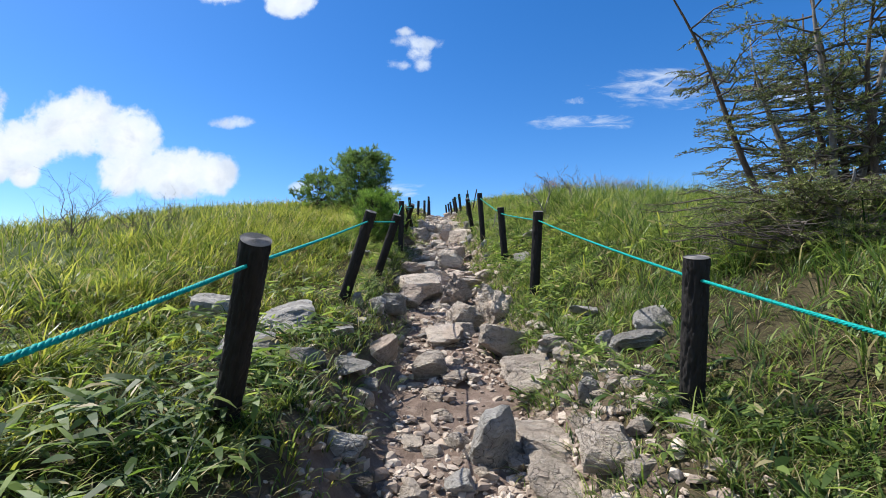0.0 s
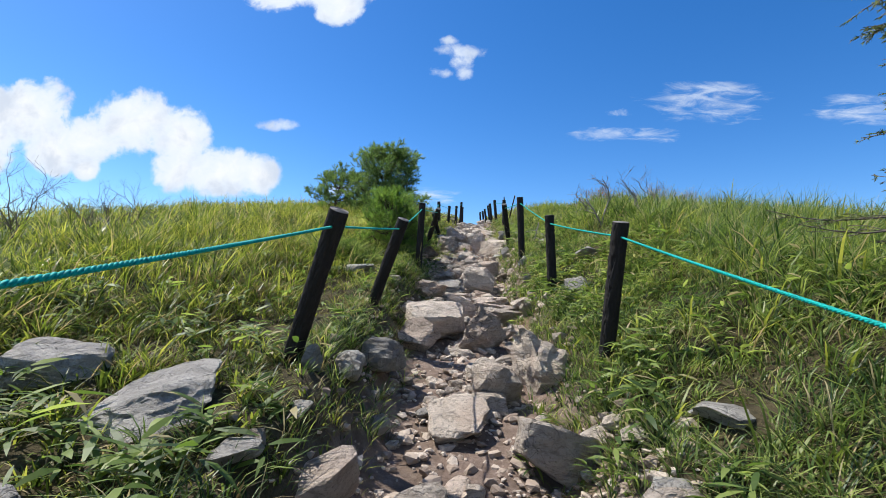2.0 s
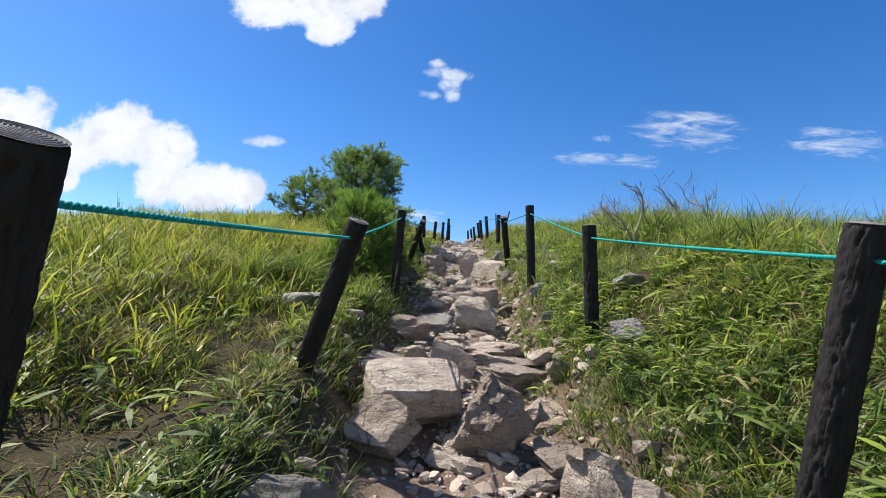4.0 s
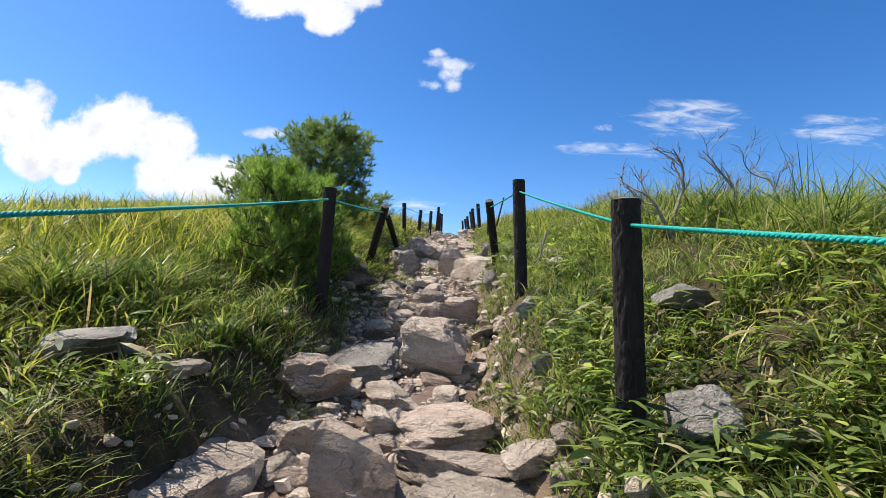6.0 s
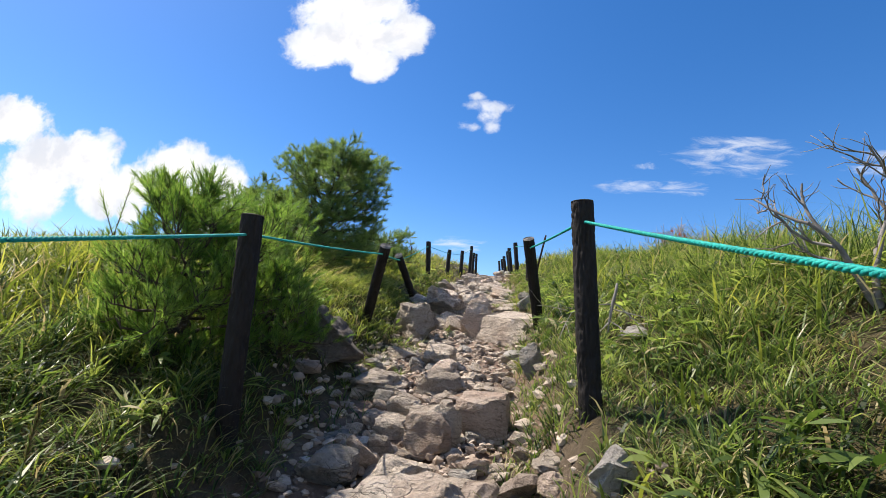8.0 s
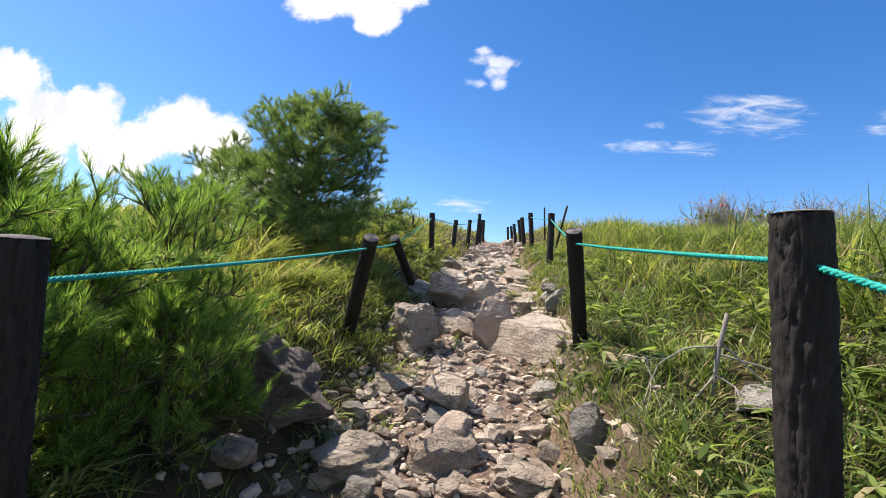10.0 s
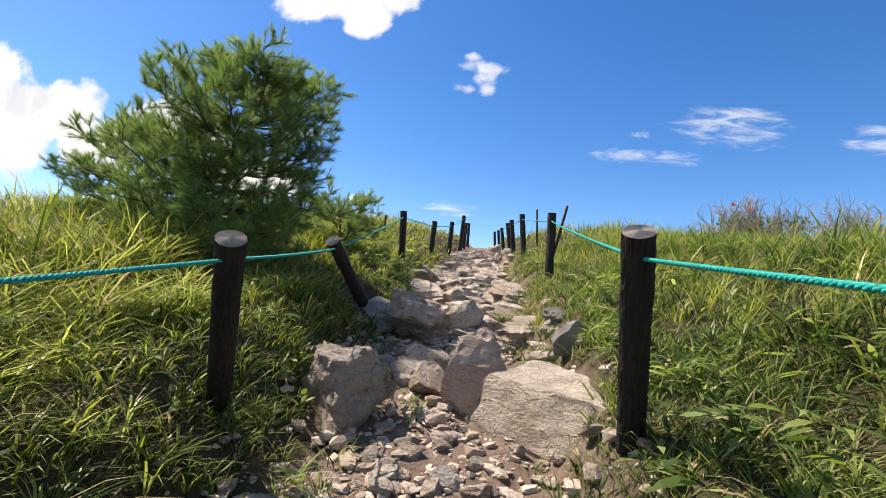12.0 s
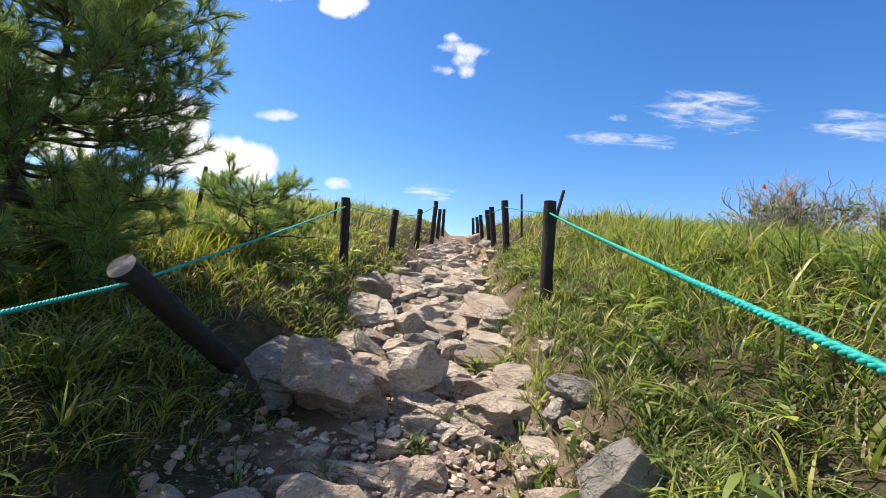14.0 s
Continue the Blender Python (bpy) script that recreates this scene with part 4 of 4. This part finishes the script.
make_grass("thatch", "withered brown thatch lying between the grass stems", 27, 4500, 8, (-3.4, 3.4, -0.5, 19), 0.15, 0.006, M_DRY, 0.09, 1.0, 1.15)


def make_verge(seed, tufts, area, tall, width, mat):
    """Short tufts that hang over the worn edge of the trail."""
    rng = np.random.default_rng(seed)
    x, y = scatter(rng, tufts, *area)
    d = x - np.interp(y, MID_Y, MID_X)
    lump = np.array([noise.noise(Vector((p * 1.7, q * 1.7, 4.0))) for p, q in zip(x, y)])
    keep = (np.abs(d) > 0.50 + 0.35 * rng.random(tufts) - 0.2 * lump) & (np.abs(d) < 1.35) & free_of_rocks(x, y)
    per = 12
    x, y = np.repeat(x[keep], per), np.repeat(y[keep], per)
    n = len(x)
    way, r = rng.uniform(0, 2 * np.pi, n), np.abs(rng.normal(0, 0.035, n))
    v, tri, quad = blades(x + r * np.cos(way), y + r * np.sin(way), tall * rng.uniform(0.5, 1.2, n), rng.uniform(0.1, 0.5, n), way, width * rng.uniform(0.6, 1.3, n), np.clip(rng.normal(0.7, 0.25, n), 0.1, 1.2), rng)
    tagged(new("verge_grass", mesh_of("verge_grass", v, (tri, quad), mat)), "short tufted grass along the worn trail edge", "grass", kind="stuff")


make_verge(28, 4000, (-1.6, 1.7, 0.3, 20), 0.16, 0.008, M_FINE)
make_verge(29, 1000, (-1.6, 1.7, 0.3, 20), 0.15, 0.007, M_DRY)


def make_leaves(name, label, seed, plants, area, mat, size, want=1.0, only=None):
    """Low plants with whorls of broad pointed leaves."""
    rng = np.random.default_rng(seed)
    x, y = scatter(rng, plants, *area)
    grown, d, lump = density(x, y)
    keep = (rng.random(plants) < grown * want) & free_of_rocks(x, y)
    if only is not None:
        keep &= only(x, y, d)
    x, y = x[keep], y[keep]
    per = 6
    n = len(x) * per
    stem = np.repeat(rng.uniform(0.03, 0.2, len(x)), per) * rng.uniform(0.5, 1.1, n)
    way = rng.uniform(0, 2 * np.pi, n)
    root = np.stack([np.repeat(x, per), np.repeat(y, per), np.repeat(ground_z(x, y), per) + stem], -1)
    long = size * rng.uniform(0.6, 1.3, n)
    rise, droop = rng.uniform(0.0, 0.7, n), rng.uniform(0.2, 0.9, n)
    out = np.stack([np.cos(way), np.sin(way), 0 * way], -1)
    flat = np.stack([-np.sin(way), np.cos(way), rng.normal(0, 0.35, n)], -1)
    s = np.array([0.05, 0.35, 0.7, 1.0])[None, :, None]
    mid = root[:, None] + long[:, None, None] * (out[:, None] * s + np.array([0, 0, 1.0]) * (rise[:, None, None] * s - droop[:, None, None] * s ** 2 * 0.7))
    half = flat[:, None] * (long[:, None, None] * 0.085 * np.array([0.25, 1.0, 0.75])[None, :, None])
    v = np.concatenate([np.stack([mid[:, :3] - half, mid[:, :3] + half], 2).reshape(n, 6, 3), mid[:, 3:]], 1).reshape(-1, 3)
    base = (np.arange(n) * 7)[:, None]
    quad = np.concatenate([base + [0, 1, 3, 2], base + [2, 3, 5, 4]]).reshape(-1, 4)
    tagged(new(name, mesh_of(name, v, (base + [4, 5, 6], quad), mat)), label, "plants", kind="stuff")


def patchy(x, y, d):
    """Where the low plants crowd together between stretches of plain grass."""
    return np.array([noise.noise(Vector((p * 0.8, q * 0.8, 21.0))) for p, q in zip(x, y)]) > -0.12


make_grass("low_grass", "short thick grass on the higher bank", 18, 7000, 7, (0.4, 3.6, 3.5, 19), 0.2, 0.009, M_FINE, 0.06, 1.0, 0.8)
make_grass("sedge", "long arching sedge blades beside the pines", 19, 430, 16, (-3.0, -1.0, 12.6, 16.4), 0.56, 0.009, M_SEDGE, 0.03, 1.0, 1.0)
make_grass("sedge", "long dark green sedge below the young pines", 31, 330, 16, (-2.4, -0.75, 9.0, 11.2), 0.60, 0.010, M_FINE, 0.035, 1.0, 0.9)
make_grass("dry_grass", "withered brown grass on the bank among the green", 17, 1700, 14, (-3.0, -0.7, 4.5, 11), 0.2, 0.007, M_DRY, 0.06, 1.0, 1.0)
make_leaves("bamboo_grass", "low broad-leaved bamboo grass on the banks", 21, 6200, (-4, 4.5, -1.2, 22), M_SASA, 0.135, 1.0, patchy)
make_leaves("bamboo_grass", "thick low bamboo grass among the stones beside the trail", 23, 480, (-3, -0.4, 0.2, 4.5), M_SASA, 0.165)
make_grass("low_grass", "bright tufted grass among the stones beside the trail", 26, 900, 12, (-3.2, -0.4, 0.2, 5.0), 0.42, 0.010, M_GRASS, 0.04, 1.0, 0.6)
make_leaves("bamboo_grass", "thick low bamboo grass round a boulder on the bank", 24, 420, (0.95, 2.8, 6.8, 9.4), M_SASA, 0.11, 2.0)
make_grass("low_grass", "short thick grass round a boulder on the bank", 25, 700, 8, (0.95, 2.8, 6.8, 9.4), 0.22, 0.007, M_GRASS, 0.06, 2.0, 0.8)
make_leaves("bamboo_grass", "taller broad-leaved bamboo grass on the upper bank", 22, 1600, (0.8, 6, 3, 13.5), M_SASA, 0.15, 1.0, patchy)


# ---- trees and shrubs ----
def rot_about(way, rng, angle):
    """A direction at about that angle from way."""
    way = np.asarray(way) / np.linalg.norm(way)
    side = np.cross(way, rng.normal(size=3))
    side /= np.linalg.norm(side)
    return way * math.cos(angle) + side * math.sin(angle)


def brush(pile, at, way, long, needles, size, width, rng, open_angle=0.55):
    """Needles all along a shoot, splayed forward into a tassel."""
    way = way / np.linalg.norm(way)
    s = rng.uniform(0.1, 1.0, needles)
    side = rng.normal(size=(needles, 3))
    side -= (side @ way)[:, None] * way
    side /= np.linalg.norm(side, axis=1)[:, None]
    ang = open_angle * (1.35 - 0.9 * s) + rng.normal(0, 0.08, needles)
    nd = way * np.cos(ang)[:, None] + side * np.sin(ang)[:, None]
    root = at + way * (s * long)[:, None]
    tip = root + nd * (size * rng.uniform(0.75, 1.15, needles))[:, None]
    flat = np.cross(nd, rng.normal(size=(needles, 3)))
    flat *= (width / 2 / (np.linalg.norm(flat, axis=1) + 1e-9))[:, None]
    v = np.stack([root - flat, root + flat, tip], 1).reshape(-1, 3)
    pile.add(v, np.arange(needles * 3).reshape(-1, 3))


def pine_tree(x, y, tall, spread, seed, mat, label, needles=46, size=0.085, width=0.0032, whorls=9, limbs=7, low=0.1, shoots=13, lean=(0, 0), heads=1, candles=0.0):
    rng = np.random.default_rng(seed)
    g = float(ground_z(x, y))
    thing = tagged(new("pine_tree"), label, "pine tree", "pines on the bank")
    thing.location = (x, y, g)
    crown, stem = Pile(), Pile()
    t = np.linspace(0, 1, 12)
    trunk = np.stack([lean[0] * t + 0.05 * tall * np.sin(t * 5 + seed), lean[1] * t + 0.04 * tall * np.sin(t * 4 + 2 + seed), t * tall * 0.92 - 0.12], -1)
    stem.tube(trunk, 0.026 * tall ** 0.8 * (1.05 - t) + 0.006, 9)
    part("trunk", stem.mesh("trunk", M_BARK, True), thing)

    def shoot(wood, at, way, long):
        way = way / np.linalg.norm(way)
        wood.tube([at, at + way * long], [0.004, 0.002], 3, False)
        brush(crown, at, way, long * (1 + 0.25 * candles), needles, size, width, rng, 0.62)

    for w in range(whorls):
        for b in range(limbs):
            wood = Pile()
            h = low + (1 - low) * min(0.99, (w + rng.uniform(0.1, 0.9)) / whorls)
            at = np.array([np.interp(h, t, trunk[:, k]) for k in range(3)])
            turn = 2 * math.pi * (b + rng.uniform(-0.45, 0.45)) / limbs + w * 0.9
            long = spread * math.sqrt(max(0.06, 1 - ((h - 0.38) / 0.66) ** 2)) * rng.uniform(0.6, 1.1)
            rise = rng.uniform(0.0, 0.4) + 0.4 * h
            s = np.linspace(0, 1, 7)
            out = np.array([math.cos(turn), math.sin(turn), 0])
            path = at + out * (s * long)[:, None] + np.array([0, 0, 1.0]) * ((rise * s ** 1.5 - 0.15 * s) * long)[:, None] + rng.normal(0, 0.03, (7, 3)) * s[:, None]
            wood.tube(path, 0.013 * tall ** 0.5 * (1.05 - s) * (1.1 - 0.6 * h) + 0.003, 5, False)
            for k in range(shoots):
                f = 0.3 + 0.7 * ((k + rng.random()) / shoots) ** 0.8
                p = np.array([np.interp(f, s, path[:, c]) for c in range(3)])
                side = out * rng.uniform(0.0, 0.9) + np.array([-out[1], out[0], 0]) * rng.normal(0, 0.8) + np.array([0, 0, rng.uniform(-0.1, 1.1)])
                side = side / np.linalg.norm(side) + np.array([0, 0, candles])
                side /= np.linalg.norm(side)
                twig = rng.uniform(0.10, 0.26) * (0.5 + 0.25 * tall)
                if rng.random() < 0.7:
                    q = p + side * twig
                    wood.tube([p, q], [0.005, 0.003], 3, False)
                    for _ in range(3):
                        shoot(wood, q - side * 0.04, rot_about(side + np.array([0, 0, 0.35]), rng, 0.65), rng.uniform(0.07, 0.15))
                shoot(wood, p, side, rng.uniform(0.1, 0.2))
            shoot(wood, path[-1], path[-1] - path[-2] + np.array([0, 0, 0.5]) * 0.1, 0.16)
            part("limb", wood.mesh("limb", M_BARK, True), thing)
    for k in range(heads):
        a = trunk[-1] + rng.normal(0, 1.0, 3) * np.array([spread * 0.3, spread * 0.3, 0.06]) * (k > 0) - np.array([0, 0, 0.10 * (k > 0)])
        for _ in range(2):
            tip = Pile()
            shoot(tip, a - np.array([0, 0, 0.10]), np.array([rng.normal(0, 0.12), rng.normal(0, 0.12), 1.0]), rng.uniform(0.22, 0.34))
            part("leader", tip.mesh("leader", M_BARK, True), thing)
    part("crown", crown.mesh("crown", mat), thing, "dense green needle crown")


pine_tree(-2.85, 16.4, 2.45, 1.12, 3, M_NEEDLE, "dense bushy dark green pine beside the trail", 48, 0.098, 0.0039, 11, 9, 0.04, 17, heads=6)
pine_tree(-1.62, 11.05, 1.12, 0.54, 5, M_YOUNG, "young bright green pine against the rope", 64, 0.060, 0.0036, 6, 8, 0.03, 9, heads=9, candles=1.0)
pine_tree(-1.56, 11.95, 1.08, 0.50, 7, M_YOUNG, "young bushy pine with upright candles behind a fence post", 60, 0.056, 0.0036, 5, 6, 0.10, 6, heads=9, candles=1.0)
pine_tree(-1.26, 11.58, 0.55, 0.36, 13, M_YOUNG, "low bright green pine sapling below a larger one", 64, 0.060, 0.0036, 4, 6, 0.05, 6, heads=5, candles=1.0)
pine_tree(-4.5, 17.0, 1.55, 0.95, 9, M_NEEDLE, "low spreading pine beside a larger one", 46, 0.095, 0.0045, 6, 7, 0.05, 11, heads=4)
pine_tree(-2.3, 18.6, 0.85, 0.9, 11, M_NEEDLE, "low creeping pine in the long grass", 40, 0.09, 0.0045, 4, 7, 0.1, 8, heads=3)


def grow(pile, at, way, long, thick, level, rng, kink=0.35, fork=(2, 4), ends=None, lift=0.05):
    n = 6 if level else 4
    path, way = [np.array(at)], np.array(way, float)
    for _ in range(n):
        way = way + rng.normal(0, kink / 2, 3) + np.array([0, 0, lift])
        way /= np.linalg.norm(way)
        path.append(path[-1] + way * long / n)
    path = np.array(path)
    pile.tube(path, thick * np.linspace(1, 0.5, n + 1), 6 if level > 1 else (4 if level else 3), level == 0)
    if ends is not None:
        ends.append((path, level))
    if level:
        for _ in range(int(rng.integers(*fork)) + 1):
            k = int(rng.integers(2, n + 1))
            grow(pile, path[k], rot_about(way, rng, rng.uniform(0.4, 0.95)), long * rng.uniform(0.45, 0.75), thick * 0.55, level - 1, rng, kink, fork, ends, lift)


def dead_shrub(x, y, tall, stems, seed, label, mat=M_DEAD, thick=0.02, level=3, splay=0.5):
    rng = np.random.default_rng(seed)
    thing = tagged(new("dead_shrub"), label, "dead shrub", "bare shrubs in the grass")
    thing.location = (x, y, float(ground_z(x, y)))
    for _ in range(stems):
        pile = Pile()
        grow(pile, (rng.normal(0, 0.04), rng.normal(0, 0.04), -0.05), rot_about((0, 0, 1), rng, rng.uniform(0.1, splay)), tall * rng.uniform(0.5, 0.68), thick, level, rng)
        part("stem", pile.mesh("stem", mat, True), thing)


dead_shrub(2.45, 10.9, 1.15, 2, 31, "bare grey dead shrub with forked twigs", M_GREY_TWIG, 0.020, 3, 0.45)
dead_shrub(3.0, 10.95, 0.92, 1, 33, "small bare dead shrub with crooked twigs", M_GREY_TWIG, 0.015, 3, 0.5)
dead_shrub(3.35, 10.75, 0.82, 1, 34, "small bare dead shrub with crooked twigs", M_GREY_TWIG, 0.014, 3, 0.5)
dead_shrub(-6.6, 8.6, 1.25, 4, 35, "bare thin-twigged shrub on the grassy crest", M_TWIG, 0.011, 3, 0.8)
dead_shrub(-6.0, 9.3, 1.2, 3, 39, "bare thin-twigged shrub on the grassy crest", M_TWIG, 0.010, 3, 0.9)
dead_shrub(-5.4, 8.9, 1.05, 4, 36, "bare thin-twigged shrub on the grassy crest", M_TWIG, 0.009, 3, 0.9)
dead_shrub(-4.6, 11.8, 0.6, 3, 37, "bare thin-twigged shrub on the grassy crest", M_TWIG, 0.010, 3, 0.9)
dead_shrub(3.9, 13.3, 0.6, 3, 38, "bare thin-twigged shrub on the grassy crest", M_TWIG, 0.010, 3, 0.9)


def larch(x, y, tall, reach, stems, seed):
    """A wind-bent, half-dead conifer: several stems with level sprays of short needles."""
    rng = np.random.default_rng(seed)
    thing = tagged(new("larch_tree"), "wind-beaten half-dead larch with level sprays of needles", "larch tree")
    thing.location = (x, y, float(ground_z(x, y)))
    wood, crown = Pile(), Pile()
    for _ in range(stems):
        stem = Pile()
        top = tall * rng.uniform(0.75, 1.05)
        t = np.linspace(0, 1, 14)
        foot, tilt = rng.normal(0, 0.22, 2), rng.normal(0, 0.22, 2)
        trunk = np.stack([foot[0] + tilt[0] * t * top + 0.05 * np.sin(7 * t + foot[0] * 9), foot[1] + tilt[1] * t * top, t * top - 0.1], -1)
        stem.tube(trunk, 0.036 * (1.02 - t) + 0.006, 8)
        part("trunk", stem.mesh("trunk", M_GREY_TWIG if rng.random() < 0.6 else M_BARK, True), thing)
        for b in range(27):
            h = 0.03 + 0.80 * rng.random() ** 1.25
            at = np.array([np.interp(h, t, trunk[:, k]) for k in range(3)])
            turn = rng.uniform(0, 2 * math.pi)
            out = np.array([math.cos(turn), math.sin(turn), 0])
            long = reach * rng.uniform(0.35, 1.05) * (1.0 - 0.45 * h)
            s = np.linspace(0, 1, 8)
            path = at + out * (s * long)[:, None] + np.array([0, 0, 1.0]) * (0.10 * s * long + 0.05 * np.sin(6 * s + b))[:, None] + rng.normal(0, 0.012, (8, 3))
            dead = h < 0.3 and rng.random() < 0.65
            wood.tube(path, 0.010 * (1.05 - s) + 0.002, 4, False)
            for k in range(18):
                f = rng.uniform(0.15, 1.0)
                p = np.array([np.interp(f, s, path[:, c]) for c in range(3)])
                way = out * rng.uniform(0.4, 1.0) + np.array([-out[1], out[0], 0]) * rng.normal(0, 0.9) + np.array([0, 0, rng.normal(0, 0.12)])
                way /= np.linalg.norm(way)
                twig = rng.uniform(0.12, 0.34) * (1.1 - 0.5 * f)
                bent = np.array([p, p + way * twig * 0.5 + rng.normal(0, 0.012, 3), p + way * twig])
                wood.tube(bent, [0.0035, 0.0028, 0.002], 3, False)
                if not dead:
                    brush(crown, p, way, twig, int(24 * twig / 0.2), 0.036, 0.010, rng, 1.1)
    tagged(part("branchwork", wood.mesh("branchwork", M_TWIG, True), thing), kind="stuff")
    part("crown", crown.mesh("crown", M_LARCH), thing, "sparse grey-green needle sprays")


larch(4.15, 5.0, 3.1, 1.5, 10, 41)
larch(3.2, 4.1, 0.75, 1.25, 5, 43)


def azalea(x, y, tall, wide, seed, blooms, label):
    rng = np.random.default_rng(seed)
    thing = tagged(new("azalea_shrub"), label, "shrub", "shrubs on the crest")
    thing.location = (x, y, float(ground_z(x, y)))
    leaves, petals, ends = Pile(), Pile(), []
    for _ in range(14):
        wood = Pile()
        grow(wood, (rng.normal(0, wide * 0.25), rng.normal(0, wide * 0.2), -0.05), rot_about((0, 0, 1), rng, rng.uniform(0.1, 0.9)), tall * 0.7, 0.02, 2, rng, 0.4, (4, 7), ends)
        part("stem", wood.mesh("stem", M_DEAD, True), thing)
    tips = [p[-1] for p, lv in ends if lv == 0]
    for k, p in enumerate(tips):
        if rng.random() < 0.35 and p[2] < tall * 0.7:
            brush(leaves, p - np.array([0, 0, 0.02]), rot_about((0, 0, 1), rng, 0.5), 0.05, 9, 0.055, 0.026, rng, 1.2)
    if leaves.count:
        part("foliage", leaves.mesh("foliage", M_SASA), thing)
    for _ in range(blooms):
        p = tips[int(rng.integers(len(tips)))] * rng.uniform(0.8, 1.0)
        brush(petals, p, np.array([0, 0, 1.0]), 0.03, 14, 0.06, 0.04, rng, 1.2)
    if blooms:
        part("blossom", petals.mesh("blossom", M_FLOWER), thing, "orange-red flowers")


azalea(7.8, 22.0, 1.1, 1.5, 51, 0, "grey twiggy azalea shrub, half bare, on the crest")
azalea(8.9, 22.3, 1.15, 1.5, 52, 0, "grey twiggy azalea shrub, half bare, on the crest")
azalea(5.6, 21.0, 1.0, 0.7, 53, 7, "low azalea with a few orange flowers")
azalea(4.9, 20.6, 0.95, 0.5, 54, 5, "low azalea with a few orange flowers")


def broken_branch():
    rng = np.random.default_rng(61)
    thing = tagged(new("fallen_branch"), "bleached forked dead branch lying on the bank", "branch")
    x, y = 1.42, 12.3
    thing.location = (x, y, float(ground_z(x, y)))
    main = Pile()
    main.tube([(0.01, 0.0, 0.42), (0.0, 0, 0.35), (-0.03, -0.01, 0.24), (-0.06, -0.04, 0.10), (-0.08, -0.06, -0.02)], [0.010, 0.013, 0.014, 0.010, 0.007], 8)
    part("stem", main.mesh("stem", M_GREY_TWIG, True), thing)
    for at, way, long in (((-0.03, -0.01, 0.24), (-1, 0, -0.16), 0.50), ((-0.02, 0, 0.25), (0.8, -0.2, -0.4), 0.45), ((-0.07, -0.04, 0.1), (0.55, -0.3, -0.35), 0.4), ((-0.07, -0.04, 0.08), (-0.35, -0.4, -0.1), 0.35), ((-0.03, 0, 0.2), (0.9, 0.1, -0.2), 0.5)):
        runs = []
        grow(Pile(), at, way, long * 0.85, 0.006, 2, rng, 0.2, (1, 3), runs, -0.06)
        for path, level in runs:
            twig = Pile()
            twig.tube(path, 0.006 * 0.55 ** (2 - level) * np.linspace(1, 0.5, len(path)), 5)
            part("twig", twig.mesh("twig", M_DEAD, True), thing)


broken_branch()


def weed(x, y, leaves, long, lift, seed, mat, label):
    """A single small plant that grows between the stones."""
    rng = np.random.default_rng(seed)
    pile = Pile()
    for _ in range(leaves):
        turn, rise, droop = rng.uniform(0, 2 * math.pi), rng.uniform(0.2, 1.3), rng.uniform(0.3, 0.9)
        out, flat = np.array([math.cos(turn), math.sin(turn), 0]), np.array([-math.sin(turn), math.cos(turn), rng.normal(0, 0.3)])
        size = long * rng.uniform(0.6, 1.2)
        root = np.array([rng.normal(0, 0.02), rng.normal(0, 0.02), rng.uniform(0, lift)])
        mid = [root + size * (out * s + np.array([0, 0, rise * s - droop * s * s])) for s in (0.0, 0.35, 0.7, 1.0)]
        half = flat * size * (0.075 if lift > 0.02 else 0.018)
        v = np.array([mid[0] - half * 0.3, mid[0] + half * 0.3, mid[1] - half, mid[1] + half, mid[2] - half * 0.75, mid[2] + half * 0.75, mid[3]])
        pile.add(v, [(4, 5, 6)], [(0, 1, 3, 2), (2, 3, 5, 4)])
    ob = new("weed", pile.mesh("weed", mat))
    ob.location = (x, y, float(ground_z(x, y)))
    tagged(ob, label, "plant", "weeds between the stones", "stuff")


LEAFY, GRASSY = "small leafy green weed between trail stones", "small tuft of grass between trail stones"
for k, (x, y) in enumerate(((-0.22, 14.5), (0.62, 3.72), (0.50, 5.02), (0.05, 15.95), (-0.32, 15.6), (0.36, 17.2), (0.58, 17.2), (0.12, 19.3), (-0.62, 13.6), (1.0, 14.15), (1.15, 14.3), (0.98, 14.4), (1.2, 14.0), (1.12, 14.7), (1.05, 13.95), (-1.0, 14.9), (-1.1, 14.3))):
    weed(x, y, 26, 0.12, 0.12, 300 + k, M_SASA, LEAFY)
for k, (x, y) in enumerate(((-0.60, 9.2), (0.22, 16.4), (0.72, 17.15), (-0.12, 19.6), (0.47, 2.75), (0.72, 5.6), (-0.55, 12.2), (0.45, 17.3), (1.08, 14.05), (1.02, 14.55), (1.2, 14.4), (1.1, 15.0), (-1.05, 14.6), (-1.15, 14.0), (-1.0, 13.9))):
    weed(x, y, 44, 0.17, 0.01, 330 + k, M_GRASS if k != 4 else M_DRY, GRASSY)


def grass_plume(x, y, tall, seed):
    rng = np.random.default_rng(seed)
    thing = tagged(new("grass_plume"), "single dry straw-coloured seed head on a thin stalk", "grass plume")
    thing.location = (x, y, float(ground_z(x, y)))
    stalk, head = Pile(), Pile()
    stalk.tube([(0, 0, -0.03), (0.005, 0, tall * 0.5), (0.03, -0.01, tall)], [0.003, 0.0025, 0.0015], 5)
    part("stalk", stalk.mesh("stalk", M_DRY, True), thing)
    brush(head, np.array([0.022, -0.006, tall * 0.82]), np.array([0.10, -0.02, 1.0]), tall * 0.2, 160, 0.028, 0.004, rng, 0.5)
    part("seed_head", head.mesh("seed_head", M_DRY), thing, "feathery dry seed head")


grass_plume(-0.79, 9.39, 0.75, 71)
